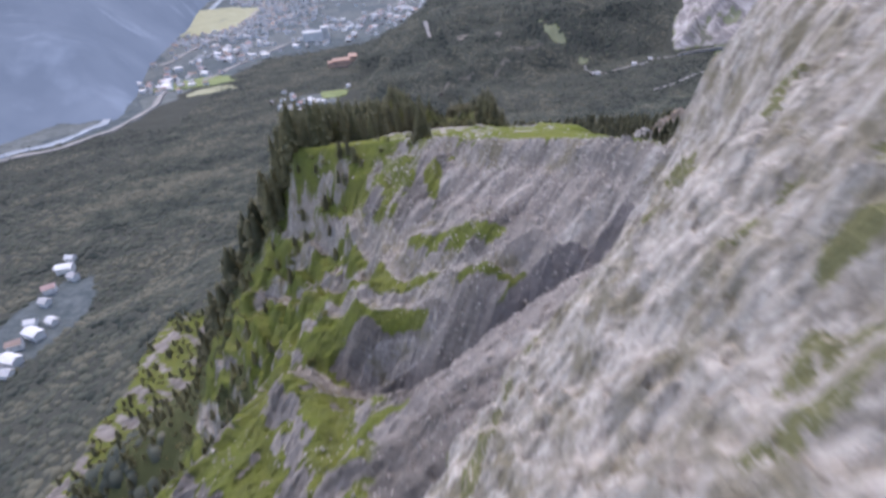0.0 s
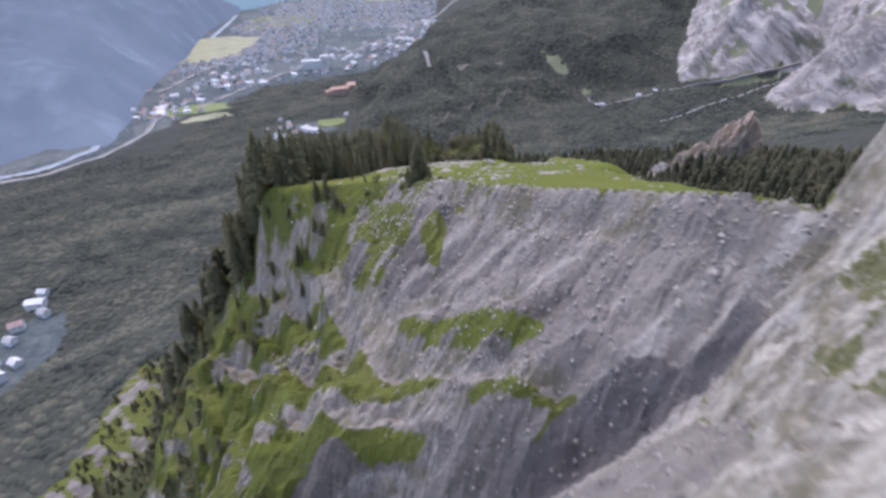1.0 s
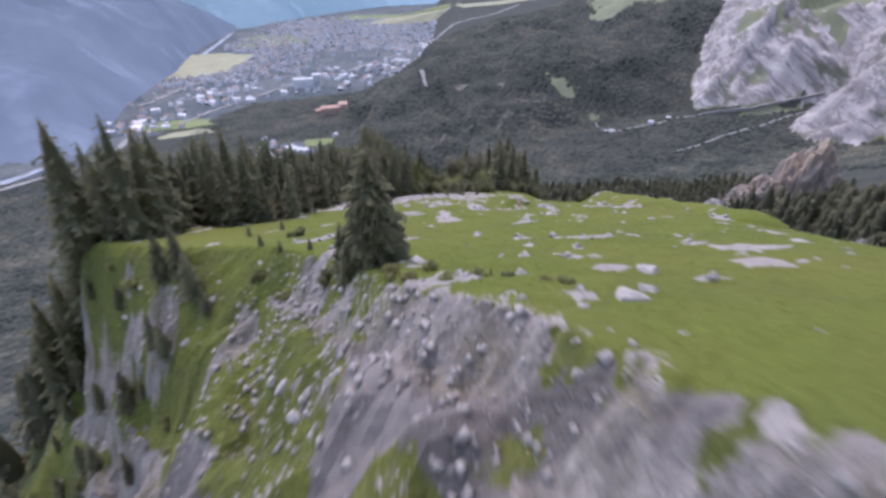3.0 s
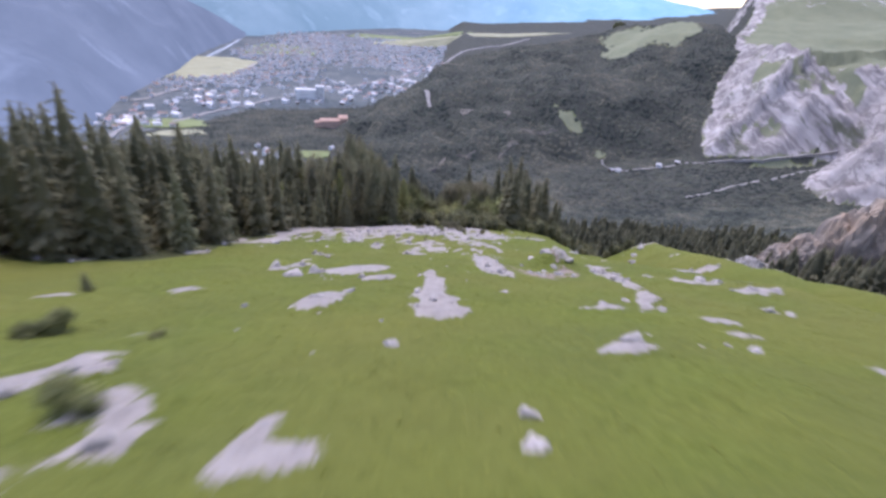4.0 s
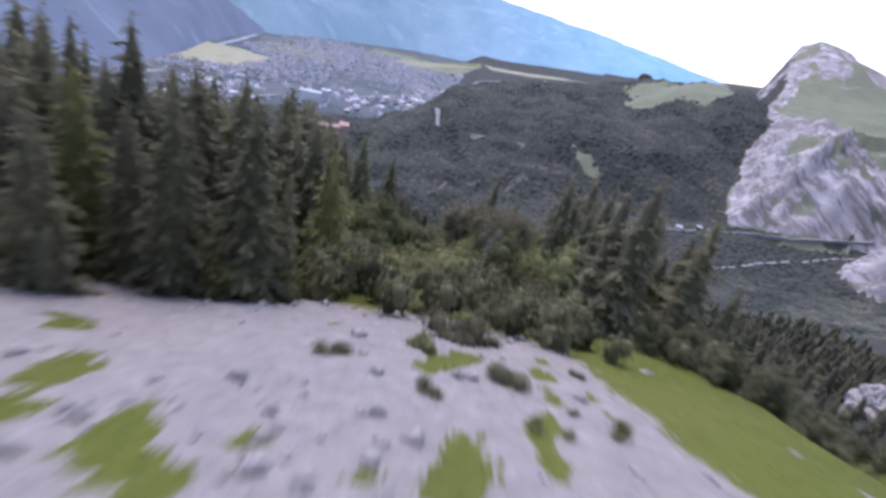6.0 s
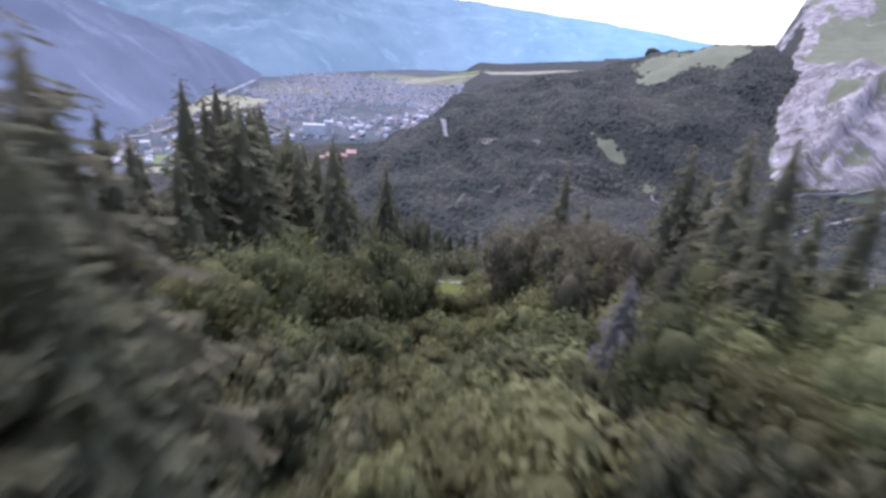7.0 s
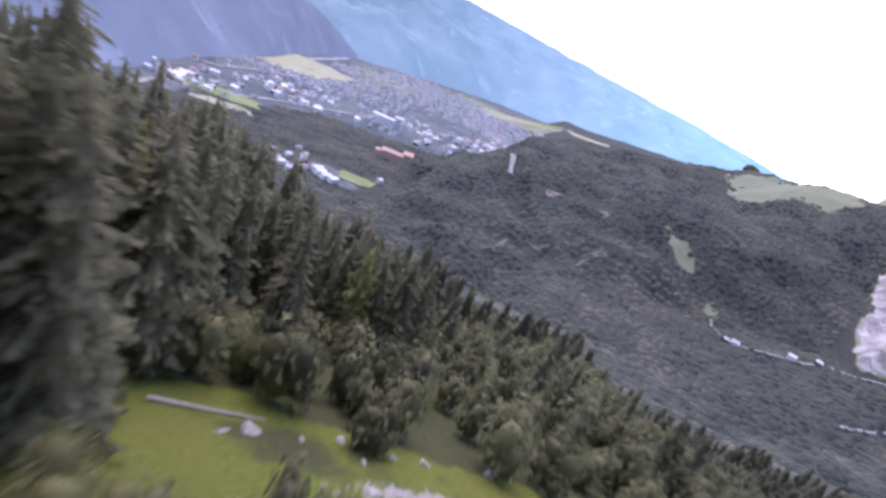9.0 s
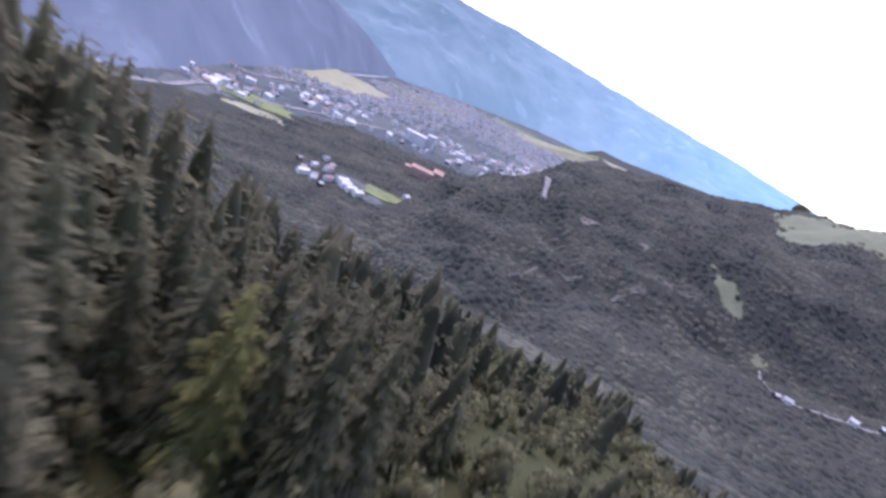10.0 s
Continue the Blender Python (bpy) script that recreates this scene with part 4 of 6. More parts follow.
def tube_arrays(points, radii, sides=6):
    V, F = [], []
    for (x, y, z), r in zip(points, radii):
        for k in range(sides):
            a = 6.283 * k / sides
            V.append((x + r * math.cos(a), y + r * math.sin(a), z))
    for i in range(len(points) - 1):
        for k in range(sides):
            a, b = i * sides + k, i * sides + (k + 1) % sides
            F += [(a, b, b + sides), (a, b + sides, a + sides)]
    return np.array(V), np.array(F)


def shrub_arrays(seed, leaves=320, size=1.0, leaf=0.16, lobes=6, tall=0.85):
    """A bush of leaf sprays gathered in uneven lobes, densest at their outside."""
    rng = random.Random(seed)
    cs = [(rng.uniform(-0.55, 0.55) * size, rng.uniform(-0.55, 0.55) * size, rng.uniform(0.3, 0.95) * size * tall, rng.uniform(0.34, 0.56) * size) for _ in range(lobes)]
    V, F = [], []
    for _ in range(leaves):
        cx, cy, cz, r = rng.choice(cs)
        d = Vector((rng.gauss(0, 1), rng.gauss(0, 1), rng.gauss(0.25, 0.9))).normalized()
        p = Vector((cx, cy, cz)) + d * r * rng.uniform(0.74, 1.14)
        if p.z < 0.02:
            p.z = rng.uniform(0.02, 0.2) * size
        n = (d + Vector((rng.gauss(0, 0.5), rng.gauss(0, 0.5), rng.gauss(0.2, 0.5)))).normalized()
        u = n.orthogonal().normalized()
        u.rotate(Matrix.Rotation(rng.random() * 6.28, 3, n))
        v = n.cross(u)
        s = leaf * size * rng.uniform(0.6, 1.4)
        i = len(V)
        V += [tuple(p - u * s), tuple(p + v * s * 0.9 + n * s * 0.3), tuple(p + u * s * 1.1 - v * s * 0.5)]
        F += [(i, i + 1, i + 2)]
    for cx, cy, cz, r in cs:
        i = len(V)
        for a in range(3):
            for b in range(6):
                t, e = 1.047 * b + 0.5 * a, (-0.75, 0.1, 0.85)[a]
                q = 0.62 * r * rng.uniform(0.7, 1.2)
                V.append((cx + q * math.cos(e) * math.cos(t), cy + q * math.cos(e) * math.sin(t), max(0.0, cz + q * math.sin(e))))
        V.append((cx, cy, cz + 0.6 * r))
        for b in range(6):
            c = (b + 1) % 6
            F += [(i + b, i + c, i + 6 + b), (i + c, i + 6 + c, i + 6 + b), (i + 6 + b, i + 6 + c, i + 12 + b), (i + 6 + c, i + 12 + c, i + 12 + b), (i + 12 + b, i + 12 + c, i + 18)]
    return np.array(V), np.array(F)


def make_tree(name, crown, h, mat, label, category, lean=0.0):
    base = new(name)
    tv, tf = tube_arrays([(0, 0, -0.5), (0.02 * h * lean, 0, 0.3 * h), (0.03 * h * lean, 0.01 * h, 0.7 * h), (0.03 * h * lean, 0, 0.96 * h)], [0.024 * h, 0.017 * h, 0.009 * h, 0.002 * h])
    part("trunk", array_mesh("trunk", tv, tf, BARK), base)
    part("crown", array_mesh("crown", *crown, mat, False), base)
    return tagged(base, label, category)


def make_shrub(name, crown, mat, label):
    base = new(name)
    stem = array_mesh("stem", *tube_arrays([(0.04, 0, -0.2), (0.2, 0, 0.35), (0.42, 0, 0.75)], [0.03, 0.022, 0.008], 4), BARK)
    for k in range(3):
        part("stem", stem, base, m=Matrix.Rotation(2.09 * k + 0.4, 4, "Z"))
    part("foliage", array_mesh("foliage", *crown, mat, False), base)
    return tagged(base, label, "shrub", "shrubs")


SPRUCE = [make_tree("spruce", conifer_arrays(k, 10, (1.95, 1.75, 2.2, 1.6)[k], (32, 33, 31, 33)[k], 9), 10, NEEDLES, ("tall dark green spruce in a dense stand", "slender dark green spruce with ragged branches", "broad dark green spruce with drooping branches", "narrow dark spruce with a pointed top")[k], "spruce") for k in range(4)]
for s_ in SPRUCE:
    tagged(s_, group="spruces on the slope")
BEHIND = [make_tree("spruce", conifer_arrays(20 + k, 10, (1.9, 1.7)[k], 19, 9, False), 10, NEEDLES, ("dark green spruce standing within the wood", "slender dark spruce standing within the wood")[k], "spruce") for k in range(2)]
for s_ in BEHIND:
    tagged(s_, group="spruces on the slope")
LARCHES = [make_tree("larch", conifer_arrays(31, 10, 1.9, 30, 9, True, 0.4), 10, LARCH, "light yellow-green larch among dark spruces", "larch", 1.0)]
BUSH = [make_shrub("alder_bush", shrub_arrays(50 + k, (880, 820, 920)[k], 1.0, 0.076, (6, 5, 8)[k], (0.85, 1.1, 0.7)[k]), ALDER, ("rounded grey-green alder bush on the slope", "upright green alder bush with leafy shoots", "low spreading green alder bush")[k]) for k in range(3)]
TALL_ALDER = [make_shrub("alder_tree", shrub_arrays(60 + k, 2900, 1.0, 0.037, (15, 12)[k], (1.25, 1.05)[k]), ALDER, ("tall leafy alder with rounded foliage above the thicket", "broad leafy alder with an uneven crown")[k]) for k in range(2)]
BROWN_TREE = make_shrub("alder_tree", shrub_arrays(64, 2900, 1.0, 0.037, 14, 1.25), BROWN_LEAVES, "dark brownish broadleaf tree crowding the slope")
PINE = [make_shrub("dwarf_pine", shrub_arrays(70, 1500, 1.0, 0.055, 7, 0.65), NEEDLES, "low dark green dwarf pine on bare rock")]
LONE = make_tree("spruce", conifer_arrays(9, 10, 2.5, 42, 13, True, 0.36, 0.03, 0.42), 10, NEEDLES, "broad bushy dark spruce standing alone on the brink of the scree", "spruce")
DEAD = make_tree("dead_spruce", conifer_arrays(41, 10, 2.4, 24, 8, True, 0.45), 10, DRY_TWIGS, "dead grey spruce with dry bare twigs", "spruce")
used = set()


def plant(kind, x, y, size, wide=1.0, sink=0.1, label=""):
    """Set a plant: the first of a kind is the model itself, the rest are copies."""
    z = float(height_at(x, y)) - sink
    m = Matrix.Translation((x, y, z)) @ Matrix.Rotation(random.random() * 6.28, 4, "Z") @ Matrix.Diagonal((size * wide, size * wide, size, 1))
    if kind.name not in used:
        used.add(kind.name)
        kind.matrix_basis = m
        ob = kind
    else:
        ob = copy_thing(kind, m @ Matrix.Diagonal((1 / kind.scale.x, 1 / kind.scale.y, 1 / kind.scale.z, 1)))
    if label:
        ob["label"] = label
    return ob


def clear_of_path(x, y, z_top, gap):
    """Keeps the way of the flight free."""
    px = -0.031 * y if y < 150 else -4.6 - 0.055 * max(0, y - 195)
    pz = -0.36 * y if y < 200 else -72 - 0.285 * (y - 200)
    return abs(x - px) > gap or z_top < pz - 2.0


rnd = random.Random(4)
# the lone spruce on the brink and its smaller neighbours
plant(LONE, -8.0, 118.4, 0.80, 1.05, 0.1)
for x, y, s, w in ((-10.2, 119.0, 0.36, 1.3), (-9.6, 117.4, 0.26, 1.3), (-6.6, 119.4, 0.36, 1.3), (-0.9, 113.6, 0.06, 0.9), (2.3, 111.2, 0.05, 1.3), (-14.8, 127.5, 0.13, 1.2), (-17.6, 128.2, 0.12, 1.3), (-20.5, 131.5, 0.15, 1.1), (-23.4, 146, 0.15, 1.2), (-25, 140, 0.15, 1.3), (-27.5, 130.5, 0.5, 1.1), (-29.5, 133, 0.6, 1.0), (-25.6, 128.6, 0.3, 1.3), (-32, 134, 0.55, 1.0)):
    plant(SPRUCE[rnd.randrange(4)], x, y, s, w, 0.1, "small dark green young spruce on the grass")
for x, y, s in ((-18.7, 138, 0.8), (-19.6, 137.4, 0.7), (-14.4, 137.3, 0.35), (-1.6, 113, 0.45), (-0.2, 112.6, 0.4), (2.6, 110.4, 0.4), (1.8, 111.6, 0.4), (-12.6, 130.5, 0.8), (-6.4, 113.6, 0.6), (-5.2, 112.4, 0.5), (-3.4, 111.4, 0.45), (-4.2, 114.6, 0.5), (-11.6, 119.6, 0.7), (-12.4, 117.8, 0.6), (-16.5, 124.5, 0.9), (-19.5, 127.4, 0.8), (-6.8, 115.2, 0.5)):
    plant(BUSH[rnd.randrange(3)], x, y, s, 1.2, 0.15, "low dark green bush on the meadow")
# the stand along the left of the meadow
spots = []
for _ in range(9000):
    x, y = rnd.uniform(-62, 22), rnd.uniform(146, 345)
    if y < 212:
        ok = x < -27.5 + 2 * math.sin(y * 0.31) - (4 if y < 165 else 0) + max(0, y - 192) * 0.75 * (x < -8)
        if y < 158:
            ok = ok and x < -40 and rnd.random() < 0.5
    else:
        left = x < -14.5 - 2.5 * math.sin(y * 0.12) - max(0, min(13, (y - 262) * 0.35)) - 15 * (216 < y < 264)
        right = x > 11 + 3 * math.sin(y * 0.1) and 222 < y < 275 and rnd.random() < 0.2
        ahead = y > 324 and rnd.random() < (0.015 if x > -13 else 0.4)
        ok = left or right or ahead
    glade = ((x + 8) / 6) ** 2 + ((y - 294) / 15) ** 2 < 1 or ((x + 18) / 7) ** 2 + ((y - 301) / 7) ** 2 < 1
    glade = glade or abs(float(to_line(np.array([x]), np.array([y]), GLADE)[0][0])) < 5
    if not ok or glade or any((x - a) ** 2 + (y - b) ** 2 < 6.2 for a, b in spots):
        continue
    spots.append((x, y))
spots.sort(key=lambda q: abs(q[0] + (5 if q[1] < 200 else 5 + 0.055 * (q[1] - 200))))
for i, (x, y) in enumerate(spots[:285]):
    edge = x > 5 or (y < 212 and x > -32)
    s = rnd.uniform(0.95, 1.4) * (0.82 if edge else 0.95) * (1.4 if y > 214 else 1.0)
    if y > 318 and x > -14:
        s *= 0.62
    elif y > 318:
        s = min(s, 1.35 if x > -26 else 1.5) if x > -36 else max(s, 2.05)
    while s > 0.3 and not clear_of_path(x, y, float(height_at(x, y)) + 10 * s, 5.2):
        s *= 0.8
    kind = BEHIND[rnd.randrange(2)] if i > 50 else SPRUCE[rnd.randrange(4)]
    kind = LARCHES[0] if rnd.random() < 0.06 and x < -12 else kind
    wide = rnd.uniform(0.85, 1.1)
    if not (-30 < x < -14 and 262 < y < 271):
        plant(kind, x, y, s, wide, 0.3)
rest = spots[285:]
for a, b, s in ((14.6, 266.2, 2.0), (16.8, 261, 2.1), (19, 264, 1.9), (18, 269, 1.9), (8.6, 277.5, 1.5), (-29, 259, 2.3), (-29.6, 263.5, 2.3), (-27.6, 266, 2.3), (-27.8, 268.9, 2.35), (-33.4, 286.3, 2.3), (-32, 271, 2.6), (-34, 278, 2.7), (-36, 290, 2.7), (-27, 303, 1.65), (-29, 309, 1.7), (-24.5, 319, 1.42), (-27.5, 323, 1.5), (-22.5, 327, 1.3), (-31, 316, 1.75), (-29.4, 282.6, 2.3), (-24.2, 279.3, 2.1), (-25.1, 287.5, 1.85), (-29.5, 273.3, 2.35), (-25.7, 294.5, 1.95), (-24, 271.5, 2.0), (-27.7, 296.6, 1.9), (-31.2, 300, 1.95), (-36.2, 304.9, 2.0), (-33.9, 307, 1.75), (-29.3, 301.7, 1.65), (-22.6, 292.6, 1.6), (-28, 286, 2.3), (-31, 290, 2.4), (-26.5, 276, 2.3), (-30.5, 278.5, 2.6), (-33, 283, 2.7)):
    plant(SPRUCE[rnd.randrange(4)], a, b, s, rnd.uniform(0.92, 1.2), 0.3)
for k, (x, y, s, w) in enumerate(((3.1, 264.5, 1.66, 0.75), (-0.5, 266.7, 1.1, 0.7), (-12.9, 260.9, 1.6, 0.8), (-18.5, 267.5, 1.94, 0.85), (-17.6, 261.5, 1.87, 0.85))):
    plant(SPRUCE[k % 4], x, y, s, w, 0.3, "slender dark spruce rising out of the thicket")
plant(LARCHES[0], -11.4, 216.0, 1.05, 1.0, 0.3)
# the close front of the stand where the bare rock ends
for k, (x, y, s) in enumerate(((-27.2, 209.6, 1.28), (-26.6, 211.6, 1.14), (-25.6, 212.2, 1.12), (-24.6, 214.4, 1.3), (-23.3, 215.6, 1.32), (-22.1, 217.2, 1.36), (-21.1, 219, 1.38), (-19.8, 221.1, 1.38), (-18.8, 223.3, 1.36), (-17.6, 225.3, 1.36), (-15.4, 221.6, 1.2), (-13.8, 220.4, 1.26), (-20.2, 225.6, 1.5), (-24, 220.5, 1.5), (-28, 214, 1.45), (-30.5, 207, 1.5), (-31.5, 211, 1.6), (-22.6, 223.6, 1.55), (-16.4, 229, 1.45), (-14.2, 225.6, 1.2))):
    plant(SPRUCE[k % 4], x, y, s, rnd.uniform(1.2, 1.45), 0.3)
plant(DEAD, 2.4, 240.6, 0.8, 1.0, 0.3)
# the clump past the end of the meadow
for a, b, s in ((8.6, 240, 1.05), (5.4, 243, 1.0), (9.8, 246, 1.2), (13.2, 242, 1.0), (11.5, 236, 0.7)):
    plant(SPRUCE[rnd.randrange(4)], a, b, s, rnd.uniform(0.95, 1.15), 0.3)
# bushes among the bare rock and down the open slope
for x, y, s in ((-7.2, 200.8, 0.66), (-2.4, 208.3, 1.6), (-3.8, 204.8, 0.7), (-3.4, 199.1, 0.5), (-0.2, 202.1, 0.85), (4.3, 214.9, 1.5), (3.8, 206.1, 0.4), (3.1, 198.8, 0.5), (0.2, 198.4, 0.45), (1.2, 197.8, 0.32), (2.0, 200.2, 0.3), (-13.8, 207.1, 1.6), (-11.9, 209.9, 1.4), (-10.5, 213.1, 1.1), (-6.6, 215.0, 1.3), (11.7, 227.9, 2.7), (-0.4, 208.4, 0.7), (-5.9, 214.7, 0.9), (-22.0, 209.3, 1.5), (-19.2, 210.5, 1.3), (-5.6, 185.4, 0.35), (-4.4, 188.3, 0.3)):
    plant((PINE + BUSH)[rnd.randrange(3)], x, y, 0.95 * s, 1.15, 0.1)
for x, y, s in ((8, 252, 2.2), (10.5, 250, 2.4), (13, 248, 2.2), (6, 257, 2.0), (9, 259, 2.6), (14, 254, 2.4), (-14, 246, 1.9), (-17, 249, 2.2), (-13, 252, 1.7), (-20, 246, 2.2), (-16.5, 255, 2.2), (-21, 251, 2.4), (-23, 247, 2.0), (-14, 260, 1.8), (-15.5, 262, 2.3), (-17, 264.5, 2.5), (-14.5, 266, 2.0), (-16.3, 269, 2.2), (-19, 262, 2.6), (-22, 258, 2.6), (-18, 258, 2.4), (-15, 272, 2.0), (-24.5, 254, 2.5), (-21.5, 264.5, 2.6), (10, 271, 3.2), (12, 276, 3.0), (6, 268, 2.4), (9.5, 266, 2.8), (4.5, 263, 1.9), (13, 271, 3.0), (9, 281, 3.0), (5, 285, 2.6), (12.5, 284, 3.2), (3.5, 290, 2.2), (8, 290, 3.0), (15, 278, 3.4), (3, 272, 2.2), (-4, 214.5, 1.5), (-11, 212, 1.3), (-14.5, 211.5, 1.2), (-18, 210.5, 1.3), (1.5, 215, 1.3), (5, 219, 1.4)):
    plant(BUSH[rnd.randrange(3)], x, y, s, 1.15, 0.2)
for k, (x, y, s) in enumerate(((-20, 266, 3.0), (-23.2, 264, 3.3), (-26.4, 262, 3.3), (-24.2, 267.6, 3.2), (-19, 270, 2.7), (-28.4, 258.4, 3.1), (-21.6, 260.6, 2.8), (-25.2, 257.4, 2.9), (-17.4, 266.8, 2.3), (-27.6, 270.6, 3.0), (-22.4, 271, 2.6), (-29.6, 266.4, 3.2))):
    plant(BUSH[k % 3], x, y, s, 1.1, 0.2, "tall leafy alder bush filling a hollow before the spruces")
for k, (x, y, s) in enumerate(((3.6, 236, 4.2), (6.4, 233.5, 4.0), (9.6, 233, 4.4), (7.4, 238, 5.0), (11.6, 238.5, 5.2), (2.2, 231.5, 2.6), (-15.8, 251, 4.6), (-18.5, 254.5, 5.0), (-14.8, 256, 3.8), (-21.5, 257, 5.2), (-23.5, 252, 5.0), (-17, 263, 6.0), (-13.4, 264.5, 3.8), (-14.4, 259.5, 4.4), (-20.4, 264.5, 6.2), (-24.5, 262, 6.0), (-18.4, 246, 4.6), (-15.2, 242.5, 3.4), (-22, 243, 4.8), (1.4, 253.5, 4.6), (4.4, 256.5, 5.6), (7.6, 259.5, 6.2), (2.4, 259.6, 5.2), (10.5, 255.5, 6.0), (5.6, 262.5, 5.6), (9.8, 263, 6.2), (0.4, 263, 4.0), (2.8, 269.5, 4.4), (7.0, 270.5, 5.4), (5.4, 246.5, 4.6), (9.4, 244, 5.2), (12, 249, 5.4), (-21.5, 307.5, 2.6), (-25, 311, 3.2), (-18, 309, 2.2), (-14.5, 285, 2.6), (-17.5, 288.5, 2.8), (-13.6, 291, 2.2), (5.5, 296, 3.6), (9, 300, 4.2), (1.8, 299, 2.6), (12, 293, 4.6))):
    plant(TALL_ALDER[k % 2], x, y, s, 0.8, 0.4)
for k, (x, y, s) in enumerate(((-13.4, 257, 5.5), (-16.8, 257.6, 5.7), (-11.2, 258.6, 5.2), (-9.6, 261, 4.4), (-10.8, 264.5, 4.2), (-14.6, 263.4, 4.6), (-18.8, 263, 4.9), (-20.4, 259, 5.7), (-12.6, 253.4, 5.6), (-16, 252.4, 6.0), (-19.6, 254.6, 6.0), (-13.8, 248.6, 5.4), (-17.4, 247.6, 5.6))):
    plant(TALL_ALDER[k % 2], x, y, s, 0.58, 0.4, "light green leafy alder crowding the slope")
for k, (x, y, s) in enumerate(((-0.8, 262.4, 7.4), (1.8, 261, 7.6), (1.2, 266.8, 7.4), (4.6, 264.6, 7.6), (-1.4, 268.5, 6.2), (4.0, 258.4, 7.2), (7.4, 263.4, 7.4), (3.6, 271, 7.0), (8, 268.4, 7.2), (6.6, 256, 6.8), (2.6, 254.6, 6.2))):
    plant(BROWN_TREE, x, y, s, 0.55, 0.4)
bushes = []
for _ in range(8000):
    x, y = rnd.uniform(-30, 34), rnd.uniform(211, 350)
    strip = 8 < x < 13 and y < 238
    glade = ((x + 21) / 6) ** 2 + ((y - 292) / 7) ** 2 < 1 or ((x + 7.5) / 3.4) ** 2 + ((y - 287) / 15) ** 2 < 1 or ((x + 17) / 6.0) ** 2 + ((y - 300) / 5) ** 2 < 1 or (-10 < x < 9 and abs(y - 305.5 - 0.55 * x) < 2.4)
    glade = glade or abs(float(to_line(np.array([x]), np.array([y]), GLADE)[0][0])) < 4.4
    if strip or glade or any((x - a) ** 2 + (y - b) ** 2 < (3.6 if y < 300 else 15.0) for a, b in bushes):
        continue
    bushes.append((x, y))
bushes.sort(key=lambda q: abs(q[0] + 5) + 0.25 * abs(q[1] - 262))
for x, y in bushes[:140]:
    s = rnd.choice((0.8, 1.0, 1.2, 1.4, 1.7, 2.0)) * rnd.uniform(0.85, 1.15) * (1.45 if abs(x + 7) > 4 and y > 222 else 1.0)
    if not clear_of_path(x, y, float(height_at(x, y)) + 1.2 * s, 5):
        s *= 0.6
    plant(BUSH[rnd.randrange(3)], x, y, s, rnd.uniform(0.9, 1.25), 0.2)
rest_bushes = bushes[140:]
# scrub on the broken slope under the brink
for _ in range(120):
    x = rnd.uniform(-95, -6)
    y = rnd.uniform(70, 175)
    L1 = land(np.array([x]), np.array([y]))
    k1 = kinds(np.array([x]), np.array([y]), L1)
    if L1["bowl"][0] and k1["scree"][0] < 0.4 and L1["dl"][0] > 3:
        if x < -34 and rnd.random() < 0.6:
            plant(SPRUCE[rnd.randrange(4)], x, y, rnd.uniform(0.25, 0.6), 1.1, 0.3)
        else:
            plant(BUSH[rnd.randrange(3)], x, y, rnd.uniform(0.4, 1.0), 1.2, 0.1)
for k in range(46):
    x, y = rnd.uniform(-66, -22), rnd.uniform(118, 156)
    d1 = float(to_line(np.array([x]), np.array([y]), CREST)[0][0])
    if 0.5 < d1 < 17:
        if rnd.random() < 0.55:
            plant(SPRUCE[k % 4], x, y, rnd.uniform(0.22, 0.5), 1.15, 0.3, "small dark spruce clinging to the cliff")
        else:
            plant(BUSH[k % 3], x, y, rnd.uniform(0.6, 1.3), 1.2, 0.2, "dark green bush on a cliff ledge")
for x, y in ((-62, 117), (-43.5, 106.5), (-41.2, 105.2)):
    plant(BUSH[2], x, y, 1.5, 1.1, 0.2, "dark rounded bush on a grassy ledge")


# ---- woods that nobody could count ----
def scatter(name, models, places, mat, label, soft=False):
    """Many plants in one mesh: models are (places, faces), places are rows of model, x, y, z, size, turn."""
    VV, FF, n = [], [], 0
    P = np.array(places)
    for k, (v, f) in enumerate(models):
        Q = P[P[:, 0] == k]
        if not len(Q):
            continue
        c, s = np.cos(Q[:, 5]), np.sin(Q[:, 5])
        X = Q[:, 4:5] * (c[:, None] * v[:, 0] - s[:, None] * v[:, 1]) + Q[:, 1:2]
        Y = Q[:, 4:5] * (s[:, None] * v[:, 0] + c[:, None] * v[:, 1]) + Q[:, 2:3]
        Z = Q[:, 4:5] * v[:, 2] + Q[:, 3:4]
        VV.append(np.stack([X, Y, Z], 2).reshape(-1, 3))
        FF.append((f[None] + (np.arange(len(Q)) * len(v))[:, None, None] + n).reshape(-1, 3))
        n += len(Q) * len(v)
    return tagged(new(name, array_mesh(name, np.vstack(VV), np.vstack(FF), mat, soft)), label, "woodland", kind="stuff")


rng = np.random.default_rng(11)


def grid_spots(x0, x1, y0, y1, step):
    gx, gy = np.meshgrid(np.arange(x0, x1, step), np.arange(y0, y1, step), indexing="ij")
    gx, gy = gx.ravel(), gy.ravel()
    return gx + rng.uniform(-0.45, 0.45, gx.size) * step, gy + rng.uniform(-0.45, 0.45, gx.size) * step


MID = [conifer_arrays(81, 10, 2.1, 7, 4, False), conifer_arrays(82, 10, 1.7, 8, 4, False), shrub_arrays(83, 100, 4.2, 0.125, 3, 1.0), shrub_arrays(84, 200, 4.2, 0.09, 5, 1.0)]
MID[:2] = [(v * np.array((1.45, 1.45, 0.88)), f) for v, f in MID[:2]]
MID[2:] = [(v * np.array((0.62, 0.62, 1.1)), f) for v, f in MID[2:]]


